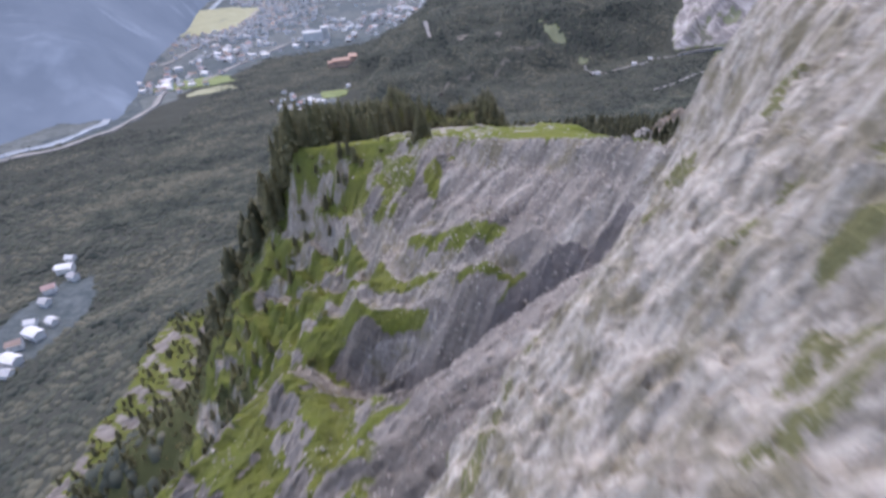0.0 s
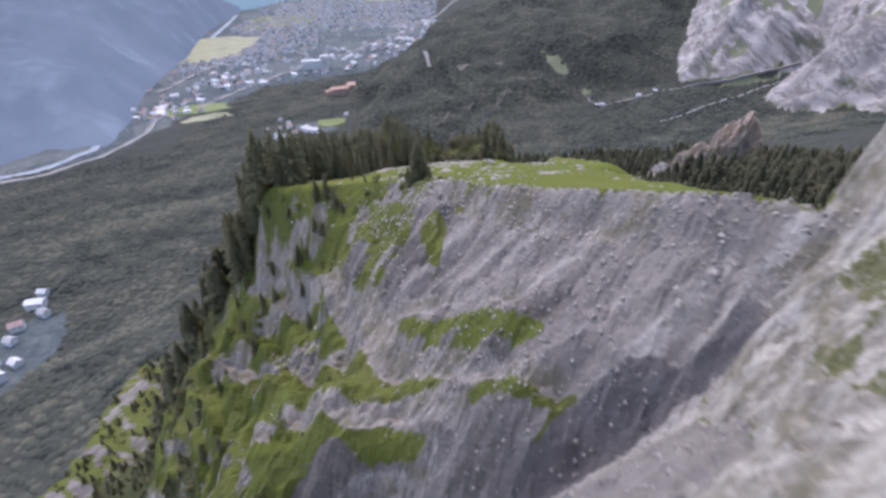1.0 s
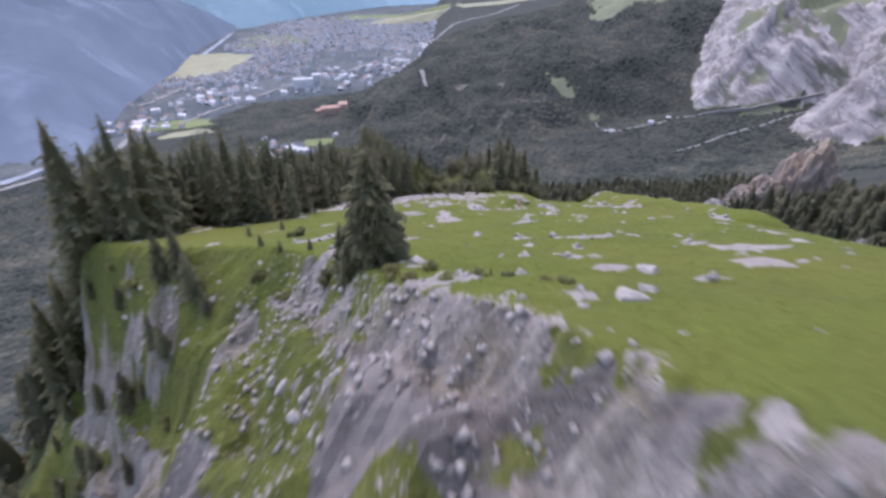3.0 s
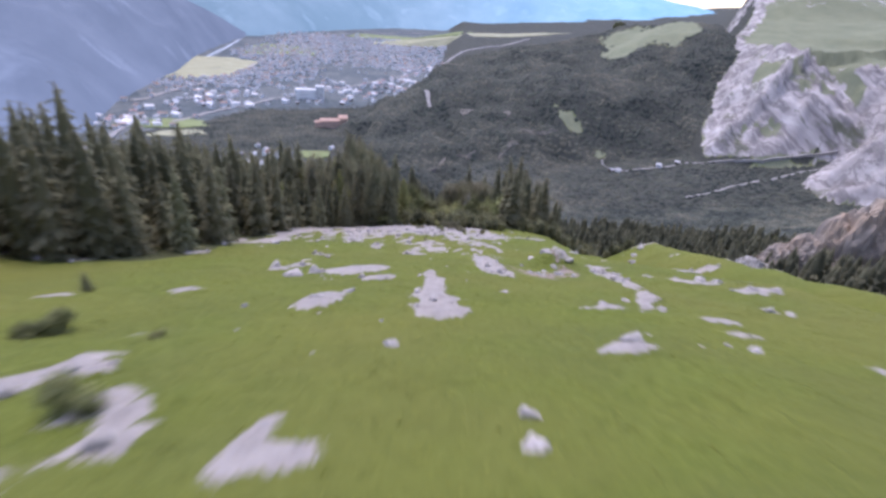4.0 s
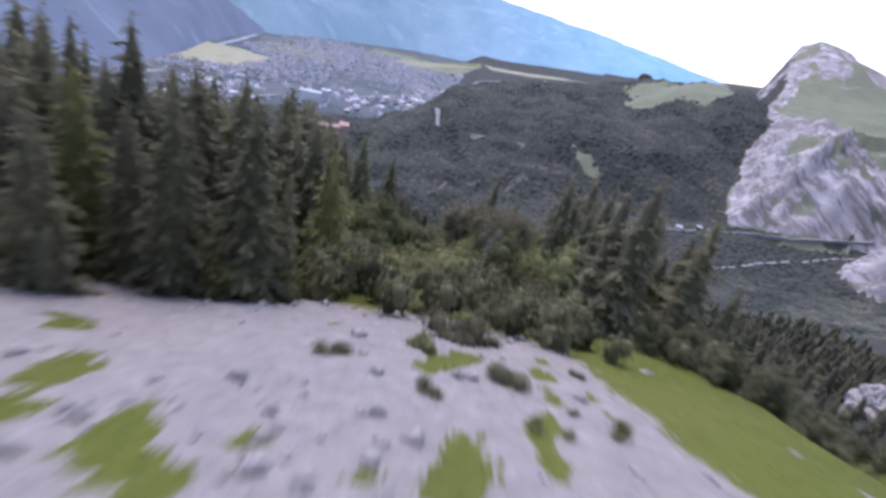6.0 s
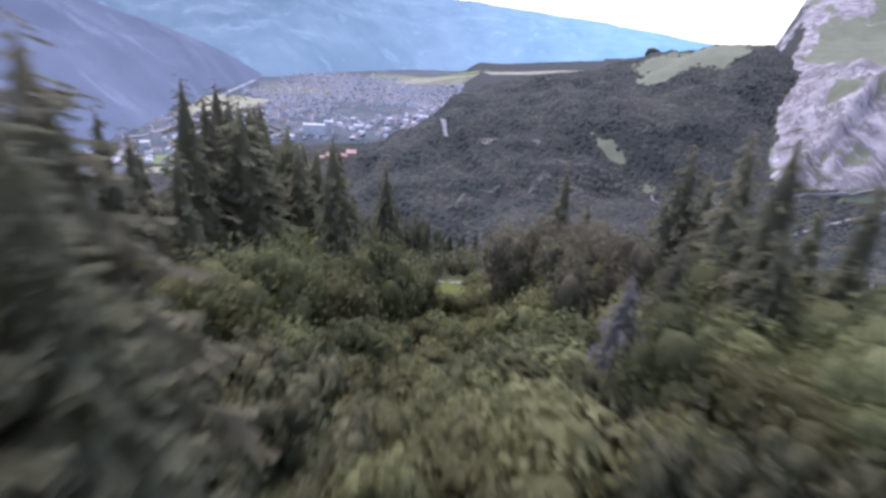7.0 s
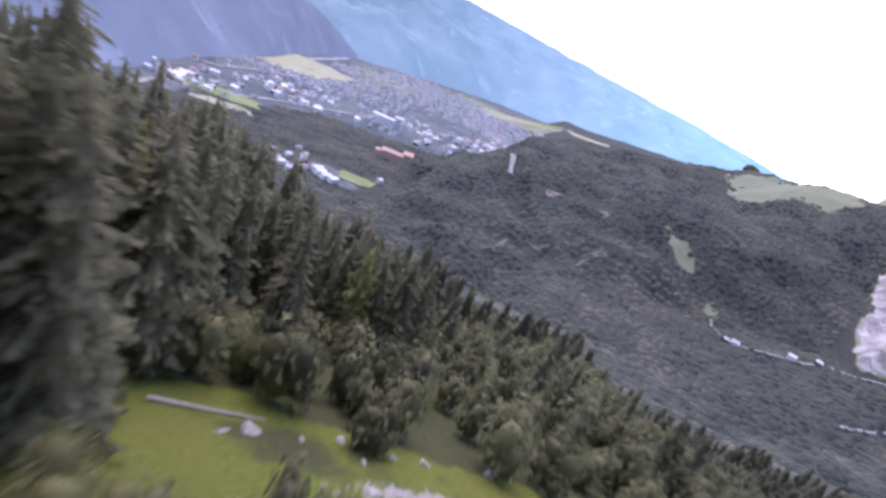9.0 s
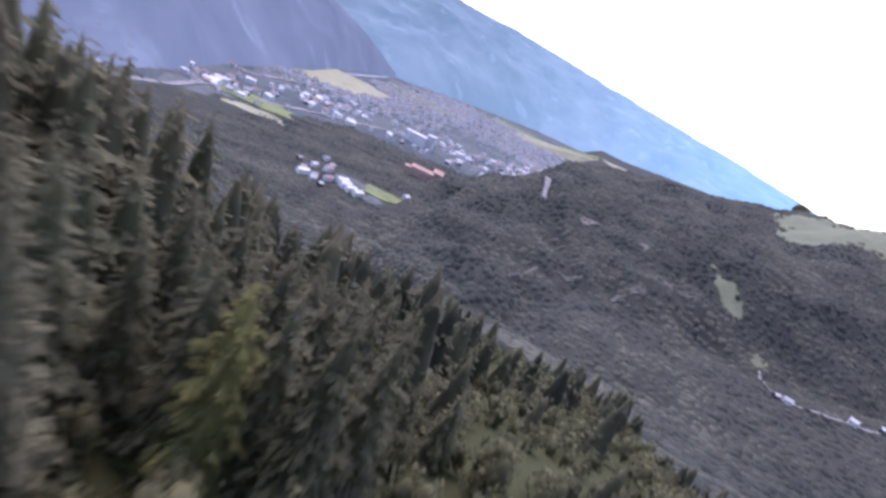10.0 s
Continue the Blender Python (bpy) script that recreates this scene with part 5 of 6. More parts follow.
def crown_arrays(seed, h, r, sides=6):
    """A treetop far off: an uneven dome whose skirt goes down into the slope."""
    q = random.Random(seed)
    V = [(r * q.uniform(0.8, 1.2) * math.cos(6.283 * j / sides), r * q.uniform(0.8, 1.2) * math.sin(6.283 * j / sides), -0.7 * r) for j in range(sides)]
    V += [(0.68 * r * q.uniform(0.8, 1.2) * math.cos(6.283 * (j + 0.5) / sides), 0.68 * r * q.uniform(0.8, 1.2) * math.sin(6.283 * (j + 0.5) / sides), h * q.uniform(0.42, 0.62)) for j in range(sides)] + [(0, 0, h)]
    F = []
    for j in range(sides):
        k = (j + 1) % sides
        F += [(j, k, j + sides), (k, k + sides, j + sides), (sides + j, sides + k, 2 * sides)]
    return np.array(V), np.array(F)


LOW = [crown_arrays(91, 1.9, 4.2, 5), crown_arrays(92, 2.4, 3.8, 5), crown_arrays(93, 1.5, 4.8, 5)]
# the slope ahead and both flanks
x, y = grid_spots(-170, 215, 95, 470, 5.7)
L1 = land(x, y)
keep = ((y > 345) | (x > 32) | (x < -58) | ((y > 225) & (x > 20))) & ((L1["bowl_side"] < 0.5) | (x > 40)) & ~((x > -66) & (x < 60) & (y < 214)) & (fbm(x, y, 30, 3, 401) > -0.55)
K1 = kinds(x, y, L1)
keep &= (x > -120) & (K1["fan"] < 0.5) & ((y > 150) | (x > 58)) & (L1["wall"] < 0.3)
keep &= ~((x > 22) & (y < 232) & (x < 62)) & ((x - 148) ** 2 + (y - 306) ** 2 > 13 ** 2)
x, y = x[keep], y[keep]
leafy_part = ~((x > 74) & (x < 200) & (y > 150) & (y < 300)) & (fbm(x, y, 40, 3, 405) + 0.60 * smooth(-30, -8, x) * smooth(75, 40, x) + rng.uniform(-0.35, 0.35, x.size) > 0.22)
kind = np.where(leafy_part, 2, rng.integers(0, 2, x.size))
size = np.where(leafy_part, rng.uniform(0.75, 1.3, x.size), rng.uniform(0.8, 1.4, x.size) * np.where((x > 74) & (x < 200) & (y > 150) & (y < 300), 0.75 + 0.8 * smooth(105, 125, x), 1.0) * (1 + 0.55 * smooth(-8, -22, x) * smooth(430, 370, y)))
rows = np.stack([kind, x, y, height_at(x, y) - 0.5, size, rng.uniform(0, 6.28, x.size)], 1)
more = np.array([(rnd.randrange(2), a, b, float(height_at(a, b)) - 0.4, (rnd.uniform(2.0, 2.35) if b > 314 and a < -36 else rnd.uniform(1.25, 1.6) if b > 300 else rnd.uniform(1.15, 1.75)) * (0.7 if (b > 318 and a > -14) else 1.0), rnd.random() * 6.28) for a, b in rest])
scatter("spruce_stand", [conifer_arrays(85, 10, 2.0, 15, 7, False), conifer_arrays(86, 10, 1.7, 16, 7, False)], more, NEEDLES, "dense stand of tall dark spruces beside the meadow")
scatter("wooded_slope", MID[:2], rows[rows[:, 0] < 2], WOODS, "dense dark spruce wood falling to the valley")
extra = np.array([(3, a, b, float(height_at(a, b)) - 0.3, rnd.uniform(0.7, 1.25) * (0.6 if b < 300 else 1.0), rnd.random() * 6.28) for a, b in rest_bushes])
scatter("leafy_thicket", MID, np.vstack([rows[rows[:, 0] == 2], extra]), LEAFWOOD, "grey-green broadleaf thicket between the spruces")
# the deep slope below the scree, the side valley and the spur
x, y = np.concatenate([np.stack(grid_spots(-760, -60, 40, 760, 6.9)), np.stack(grid_spots(-420, 440, 470, 1290, 6.0)), np.stack(grid_spots(215, 520, 330, 640, 6.9))], 1)
L1 = land(x, y)
K1 = kinds(x, y, L1)
e1 = to_line(x, y, NEAR_EDGE)[0] + 45 * fbm(x, y, 90, 4, 301) - 40 + rng.uniform(-30, 12, x.size)
keep = (L1["bowl_side"] * L1["near"] < 0.5) & (K1["wood"] > np.where(L1["alp"] > 0.3, 0.0, 0.45)) & (K1["cliff"] < 0.3) & (L1["alp"] < rng.uniform(0.25, 1.04, x.size)) & (e1 < 0) & ~L1["massif"]
keep &= ((x + 205) / 50) ** 2 + ((y - 862) / 38) ** 2 > 1
keep &= ((x + 345) / 30) ** 2 + ((y - 320) / 60) ** 2 > 1
keep &= (fbm(x, y, 60, 3, 411) > -0.7) & ~((x > -130) & (y < 160)) & ~((y < 471) & (x > -165) & (y > 150))
x, y = x[keep], y[keep]
kind = rng.integers(0, 3, x.size)
rows = np.stack([kind, x, y, height_at(x, y) - 0.5, rng.uniform(0.75, 1.3, x.size) * np.where(y > 600, 0.85, 1.0), rng.uniform(0, 6.28, x.size)], 1)
scatter("valley_forest", LOW, rows, FARWOOD, "dark forest on the spur and the valley sides", True)
# scrub and young trees at the foot of the broken slope
x, y = grid_spots(-216, -40, 60, 290, 3.4)
L1 = land(x, y)
K1 = kinds(x, y, L1)
keep = (L1["bowl"] & (L1["bowl_side"] > 0.4) & (K1["wood"] > rng.uniform(0.25, 0.9, x.size))) | (L1["bowl"] & (L1["bowl_side"] <= 0.4) & (L1["dl"] > 6) & (x < -45) & (y < 185) & (rng.random(x.size) < 0.4)) | ((K1["fan"] > 0.5) & (K1["scree"] < 0.5) & (rng.random(x.size) < 0.5))
x, y = x[keep], y[keep]
kind = np.where(rng.random(x.size) < 0.45, rng.integers(0, 2, x.size), 2)
rows = np.stack([kind, x, y, height_at(x, y) - 0.3, np.where(kind < 2, rng.uniform(0.4, 0.95, x.size), rng.uniform(0.3, 0.65, x.size)), rng.uniform(0, 6.28, x.size)], 1)
scatter("scrub_slope", MID[:2], rows[rows[:, 0] < 2], NEEDLES, "dark young spruces at the foot of the scree")
scatter("scrub_slope", MID, rows[rows[:, 0] == 2], LEAFWOOD, "grey-green scrub at the foot of the scree")


# ---- stones ----
def boulder_mesh(seed, flat=0.7):
    bm = bmesh.new()
    bmesh.ops.create_icosphere(bm, subdivisions=2, radius=1.0)
    for v in bm.verts:
        p = v.co * 1.2 + Vector((seed * 3.7, seed * 1.3, 0))
        d = 1 + 0.42 * noise.noise(p) + 0.2 * noise.noise(p * 2.7)
        v.co = v.co * d
        for n in (Vector((1, 0.3, 0.5)), Vector((-0.6, 0.8, 0.3)), Vector((0.1, -1, 0.6)), Vector((-0.3, -0.2, 1))):
            n = n.normalized()
            over = v.co.dot(n) - (0.50 + 0.14 * math.sin(seed + n.x * 7))
            if over > 0:
                v.co -= n * over * 0.95
        v.co.z *= flat
    me = bpy.data.meshes.new("boulder")
    bm.to_mesh(me)
    bm.free()
    me.materials.append(STONE)
    return me


STONES = [boulder_mesh(k, (0.7, 0.55, 0.85, 0.5, 0.65)[k]) for k in range(5)]
srnd = random.Random(21)


def stone(x, y, r, label, group, lean=0.0):
    ob = new("boulder", STONES[srnd.randrange(5)])
    z = float(height_at(x, y))
    ob.matrix_basis = Matrix.Translation((x, y, z + 0.12 * r)) @ Matrix.Rotation(srnd.random() * 6.28, 4, "Z") @ Matrix.Rotation(srnd.uniform(-0.35, 0.35) + lean, 4, "X") @ Matrix.Diagonal((r * srnd.uniform(0.8, 1.3), r * srnd.uniform(0.7, 1.0), r, 1))
    return tagged(ob, label, "boulder", group)


for x, y, r in ((4.6, 107.8, 0.8), (5.9, 108.9, 0.55), (1.8, 118.9, 0.5), (2.7, 123, 0.4), (0.3, 119.6, 0.3), (4.3, 118, 0.35), (0.8, 113.5, 0.45), (-0.6, 131.8, 0.35), (-0.8, 130, 0.45), (10.2, 128, 0.4), (18.8, 148.9, 0.5), (5.0, 139.1, 0.6), (-13.7, 153.2, 0.7), (-9.6, 144, 0.4), (14.6, 184.8, 0.9), (13.6, 182.6, 0.6), (16.2, 186.4, 0.7), (4.4, 160.4, 0.4), (5.2, 160.2, 0.4), (-7.6, 180.4, 0.5), (-22.5, 174.5, 0.6), (7.6, 113.2, 0.8), (30.5, 204, 0.9), (32.5, 207, 0.8), (29, 200, 0.7), (27.5, 176, 0.6), (24, 158, 0.8), (8.6, 168.8, 0.8), (6.9, 167.2, 0.6), (7.4, 165.2, 0.45), (5.6, 167.4, 0.5), (9.2, 167.0, 0.6), (4.4, 165.2, 0.3), (6.2, 163.4, 0.4), (7.2, 161.6, 0.5), (5.2, 159.2, 0.35), (8.0, 159.8, 0.45), (19.5, 161.5, 0.7), (21.5, 162.5, 0.6), (-12.8, 155, 0.9), (-15.8, 155.6, 0.7), (-5.1, 117.2, 0.7), (-3.6, 112.2, 0.45), (-2.4, 111.8, 0.35), (-4.6, 111.6, 0.3)):
    stone(x, y, r, "pale grey limestone boulder lying in the meadow", "boulders in the meadow")
n = 0
while n < 90:
    x, y = srnd.uniform(-24, 26), srnd.uniform(98, 212)
    if x > 12 and y > 172 or float(to_line(np.array([x]), np.array([y]), CREST)[0][0]) > -1.0:
        continue
    if float(fbm(np.array([x * 1.4]), np.array([y * 0.5]), 12, 2, 500)[0]) < 0.05:
        continue
    stone(x, y, 0.12 + 0.34 * srnd.random() ** 2.2, "small pale limestone block half sunk in grass", "stones in the grass")
    n += 1
n = 0
while n < 130:
    x, y = srnd.uniform(-60, 24), srnd.uniform(56, 140)
    d = float(to_line(np.array([x]), np.array([y]), CREST)[0][0])
    g = float(to_line(np.array([x]), np.array([y]), [(22, 61), (12, 58), (2, 60), (-12, 66), (-30, 74)])[0][0])
    if d < 0.6 or (d > 7 and abs(g) > 2.5 and srnd.random() < 0.9) or float(fbm(np.array([x]), np.array([y]), 9, 3, 510)[0]) < 0.04:
        continue
    stone(x, y, 0.12 + 0.55 * srnd.random() ** 4, "angular grey limestone block on the scree", "blocks on the scree", 0.3)
    n += 1
# fine debris, too much to count
rg = np.random.default_rng(5)
tet = np.array([(0.9, 0, -0.3), (-0.5, 0.8, -0.35), (-0.5, -0.75, -0.3), (0.05, 0.1, 0.75), (0.35, 0.5, 0.35)])
tef = np.array([(0, 1, 4), (1, 3, 4), (3, 0, 4), (0, 3, 2), (2, 3, 1), (0, 2, 1)])
px, py = rg.uniform(-70, 34, 70000), rg.uniform(20, 215, 70000)
PL = land(px, py)
PK = kinds(px, py, PL)
sel = ((PK["scree"] > 0.5) | (PK["rock"] > 0.6)) & PL["near"] & (fbm(px, py, 8, 4, 512) + rg.uniform(-0.25, 0.25, px.size) > 0.0)
px, py = px[sel], py[sel]
pr = 0.05 + 0.42 * rg.random(px.size) ** 6.5 * (1 - 0.8 * PL["wall"][sel])
pz, pa = height_at(px, py), rg.uniform(0, 6.28, px.size)
c, s = np.cos(pa), np.sin(pa)
X = pr[:, None] * (c[:, None] * tet[:, 0] - s[:, None] * tet[:, 1]) + px[:, None]
Y = pr[:, None] * (s[:, None] * tet[:, 0] + c[:, None] * tet[:, 1]) + py[:, None]
Z = pr[:, None] * tet[:, 2] + pz[:, None] + 0.3 * pr[:, None]
tagged(new("scree_debris", array_mesh("scree_debris", np.stack([X, Y, Z], 2).reshape(-1, 3), (tef[None] + (np.arange(px.size) * 5)[:, None, None]).reshape(-1, 3), STONE, False)), "loose grey stones strewn over scree and bare rock", "stones", kind="stuff")

# broken blocks under the brink
px, py = rg.uniform(-22, 30, 18000), rg.uniform(55, 128, 18000)
PL = land(px, py)
sel = PL["bowl"] & (PL["bowl_side"] > 0.5) & (PL["dl"] < 4 + 26 * rg.random(px.size) ** 2) & (fbm(px, py, 6, 3, 514) + rg.uniform(-0.3, 0.3, px.size) > -0.05)
px, py = px[sel], py[sel]
pr, pz, pa = 0.09 + 0.36 * rg.random(px.size) ** 4, height_at(px, py), rg.uniform(0, 6.28, px.size)
c, s = np.cos(pa), np.sin(pa)
X = pr[:, None] * (c[:, None] * tet[:, 0] - s[:, None] * tet[:, 1]) + px[:, None]
Y = pr[:, None] * (s[:, None] * tet[:, 0] + c[:, None] * tet[:, 1]) + py[:, None]
Z = pr[:, None] * (tet[:, 2] + 0.35) + pz[:, None]
tagged(new("scree_debris", array_mesh("scree_debris", np.stack([X, Y, Z], 2).reshape(-1, 3), (tef[None] + (np.arange(px.size) * 5)[:, None, None]).reshape(-1, 3), STONE, False)), "broken angular limestone blocks under the brink", "stones", kind="stuff")

# tufts of grass over the meadow near the line of flight
px, py = rg.uniform(-26, 28, 24000), rg.uniform(96, 250, 24000)
PL = land(px, py)
PK = kinds(px, py, PL)
sel = (PK["rock"] < 0.3) & (PK["wood"] < 0.4) & PL["inside"]
px, py = px[sel], py[sel]
pr, pa = rg.uniform(0.10, 0.30, px.size), rg.uniform(0, 6.28, px.size)
blade = np.array([(-0.5, 0, 0), (0.0, 0.25, 0.9), (0.1, -0.1, 0), (0.5, 0.1, 0), (0.35, -0.5, 0.8), (0.1, 0.3, 0), (-0.2, -0.4, 0), (-0.6, -0.3, 0.7), (0.05, -0.35, 0)])
bfc = np.array([(0, 2, 1), (3, 5, 4), (6, 8, 7)])
c, s = np.cos(pa), np.sin(pa)
X = pr[:, None] * (c[:, None] * blade[:, 0] - s[:, None] * blade[:, 1]) + px[:, None]
Y = pr[:, None] * (s[:, None] * blade[:, 0] + c[:, None] * blade[:, 1]) + py[:, None]
Z = pr[:, None] * blade[:, 2] * 0.35 + height_at(px, py)[:, None] - 0.02
tagged(new("grass_tufts", array_mesh("grass_tufts", np.stack([X, Y, Z], 2).reshape(-1, 3), (bfc[None] + (np.arange(px.size) * 9)[:, None, None]).reshape(-1, 3), GRASS_BLADES, False)), "yellow-green alpine grass tufts on the meadow", "grass", kind="stuff")


# ---- the orange pinnacle across the gully, and bare logs ----
def crag(name, x, y, r, h, mat, label, seed):
    bm = bmesh.new()
    bmesh.ops.create_icosphere(bm, subdivisions=5, radius=1.0)
    for v in bm.verts:
        p = Vector((v.co.x * 1.6 + seed, v.co.y * 1.6, v.co.z * 1.1))
        d = 1 + 0.30 * noise.noise(p) + 0.16 * (1 - 2 * abs(noise.noise(p * 2.6))) + 0.07 * (1 - 2 * abs(noise.noise(p * 6.0)))
        step = 0.05 * math.sin(v.co.z * 14 + 2 * noise.noise(p * 1.3))
        v.co = Vector((v.co.x * (d + step) * r * 1.25, v.co.y * (d + step) * r, v.co.z * d * h))
    me = bpy.data.meshes.new(name)
    bm.to_mesh(me)
    bm.free()
    me.materials.append(mat)
    ob = new(name, me)
    ob.matrix_basis = Matrix.Translation((x, y, float(height_at(x, y)) + 0.05 * h)) @ Matrix.Rotation(0.18, 4, "Y")
    return tagged(ob, label, "rock")


crag("rock_pinnacle", 152, 308, 9.5, 28, ORANGE, "orange-stained limestone pinnacle above the wooded gully", 3.1)
crag("rock_outcrop", 131, 304, 8, 14, ORANGE, "low grey limestone outcrop below the pinnacle", 7.7)
crag("rock_outcrop", 315, 1256, 9, 9, LEAFWOOD, "dark overgrown rock hump on the skyline of the spur", 4.4)
crag("rock_outcrop", 112, 296, 6, 7, STONE, "small pale limestone outcrop in the gully", 9.2)


def log(x, y, length, turn, lean, r, label, name="fallen_log"):
    v, f = tube_arrays([(0, 0, 0), (0.05, 0.04, length * 0.5), (0, 0.1, length)], [r, r * 0.8, r * 0.35], 7)
    ob = new(name, array_mesh(name, v, f, DEADWOOD))
    ob.matrix_basis = Matrix.Translation((x, y, float(height_at(x, y)) + 0.15)) @ Matrix.Rotation(radians(turn), 4, "Z") @ Matrix.Rotation(radians(lean), 4, "Y")
    return tagged(ob, label, "trunk")


log(-22.9, 299.4, 6.5, 30, 97, 0.16, "bleached fallen tree trunk lying in the glade")
log(-29.5, 168, 6, 200, 14, 0.08, "bleached leaning dead trunk among spruces", "leaning_snag")
log(-15.5, 217, 8, 160, 16, 0.13, "bleached leaning dead trunk among spruces", "leaning_snag")
log(8.0, 247, 8, 15, 24, 0.14, "bleached leaning dead trunk among spruces", "leaning_snag")
for x, y, r in ((2.2, 306.2, 0.5), (0.6, 305.2, 0.7), (3.8, 307.8, 0.6), (-2.4, 304.4, 0.5), (-4.8, 302.6, 0.6), (-9.6, 299.6, 0.45), (5.6, 309.2, 0.5), (-17.3, 301, 0.8), (-18.4, 299.6, 0.4), (-13, 304.5, 0.45), (-7.6, 306.6, 0.5), (-11, 303, 0.35), (-3, 309.8, 0.7), (-1.5, 310.6, 0.5), (-9.6, 305.6, 0.4), (1.5, 311.5, 0.6), (-14.8, 302.6, 0.3), (6.2, 311.5, 0.5)):
    stone(x, y, r, "pale limestone block at the edge of the glade", "stones of the glade")
for x, y, r in ((-27, 262, 0.8), (-31, 272, 1.1), (-24, 251, 0.7), (-28.5, 256, 0.9)):
    stone(x, y, r, "pale limestone block between bushes", "stones of the glade")


# ---- roads, river and fields ----
def ribbon(name, pts, width, mat, label, category, lift=0.6, step=12.0):
    P = []
    for a, b in zip(pts[:-1], pts[1:]):
        k = max(1, int(math.hypot(b[0] - a[0], b[1] - a[1]) / step))
        P += [(a[0] + (b[0] - a[0]) * i / k, a[1] + (b[1] - a[1]) * i / k) for i in range(k)]
    P.append(pts[-1])
    V, F = [], []
    for i, (x, y) in enumerate(P):
        a, b = P[max(0, i - 1)], P[min(len(P) - 1, i + 1)]
        dx, dy = b[0] - a[0], b[1] - a[1]
        n = math.hypot(dx, dy) or 1.0
        w = width * (0.5 + 0.12 * math.sin(i * 1.3))
        z = max(float(height_at(x + q * dy / n * w, y - q * dx / n * w)) for q in (-1, 0, 1)) + lift
        V += [(x - dy / n * w, y + dx / n * w, z), (x + dy / n * w, y - dx / n * w, z), (x - dy / n * w, y + dx / n * w, z - 3), (x + dy / n * w, y - dx / n * w, z - 3)]
        if i:
            j = 4 * i
            F += [(j - 4, j - 3, j + 1, j), (j - 4, j, j + 2, j - 2), (j - 3, j - 1, j + 3, j + 1)]
    return tagged(new(name, mesh_from(name, V, F, mat)), label, category, kind="structure")


ribbon("river", [(-1150, 500), (-800, 610), (-639, 680), (-575, 728), (-548, 789), (-566, 895), (-632, 1050), (-690, 1230), (-715, 1500), (-760, 1850), (-860, 2350)], 15, WATER, "pale milky river along the valley side", "river", 1.0)
ribbon("road_valley", [(-900, 590), (-640, 655), (-560, 700), (-520, 760), (-500, 860), (-520, 950)], 9, ROAD, "pale valley road beside the river", "road", 1.4)
ribbon("road_valley", [(-610, 1130), (-560, 1500), (-600, 1900), (-700, 2400), (-560, 3000), (-200, 3350)], 12, ROAD, "pale main road across the valley floor", "road", 1.2)
ribbon("road_town", [(-470, 1000), (-380, 1250), (-260, 1450), (-150, 1700), (40, 2000), (300, 2500)], 9, ROAD, "pale road through the town", "road", 1.2)
ribbon("road_side_valley", [(181, 704), (188, 702), (220, 711), (250, 718), (288, 728), (305, 727), (350, 709), (400, 720), (441, 726)], 2.6, ROAD, "pale gravel road along the side valley", "road", 0.5, 6)
ribbon("road_side_valley", [(235, 621), (273, 638), (311, 658), (372, 684), (408, 696)], 2.8, ROAD, "pale gravel track climbing the side valley", "road", 0.5, 6)
ribbon("road_side_valley", [(181, 742), (183, 720), (188, 702)], 2, ROAD, "pale gravel road out of the gorge", "road", 0.5, 6)
for pts in ([(-40, 872), (-36, 856), (-35, 848), (-32, 832)],):
    ribbon("bare_scar", pts, 5, ROAD, "pale bare earth scar in the forested hillside", "scar", 2.0, 6)


def field(name, x, y, a, b, turn, mat, label):
    """A patch of ground of uneven outline, laid on the floor of the valley with a low edge."""
    V, F, n = [(x, y, float(height_at(x, y)) + 1.2)], [], 28
    for k in range(n):
        t = 6.2832 * k / n
        r = 1 + 0.10 * math.sin(3 * t + x) + 0.07 * math.sin(7 * t + y)
        u, v = a * r * math.copysign(abs(math.cos(t)) ** 0.6, math.cos(t)), b * r * math.copysign(abs(math.sin(t)) ** 0.6, math.sin(t))
        c, s = math.cos(radians(turn)), math.sin(radians(turn))
        qx, qy = x + u * c - v * s, y + u * s + v * c
        V.append((qx, qy, float(height_at(qx, qy)) + 1.2))
    for k in range(n):
        qx, qy, qz = V[1 + k]
        V.append((qx, qy, qz - 3))
    for k in range(n):
        k2 = (k + 1) % n
        F += [(0, 1 + k, 1 + k2), (1 + k, 1 + n + k, 1 + n + k2, 1 + k2)]
    return tagged(new(name, mesh_from(name, V, F, mat)), label, "field", kind="structure")


for x, y, a, b, turn in ((66, 728, 13, 3, 35), (92, 764, 12, 2.5, 40), (114, 768, 12, 2.2, -20), (18, 722, 12, 2.2, 20), (-14, 705, 18, 1.6, 62), (65, 785, 8, 4, 60), (16, 807, 9, 6, 40)):
    field("bare_scar", x, y, a, b, turn, SCAR, "dull bare clearing in the wooded hillside")
field("field_hay", -690, 1620, 120, 200, 12, HAY, "ripe straw-coloured field on the valley floor")
field("field_green", -480, 985, 70, 30, 20, TURF, "green meadow beside the village")
field("field_green", -430, 935, 40, 18, 25, HAY, "pale mown meadow at the forest edge")
field("field_green", -200, 872, 22, 16, 10, TURF, "green lawn in front of the hotel")
field("field_green", 60, 2700, 420, 90, 12, HAY, "pale fields at the far end of the valley")
field("field_green", -250, 2900, 300, 110, -6, TURF, "green fields at the far end of the valley")
field("field_green", -620, 2100, 120, 160, 10, TURF, "green fields by the town")


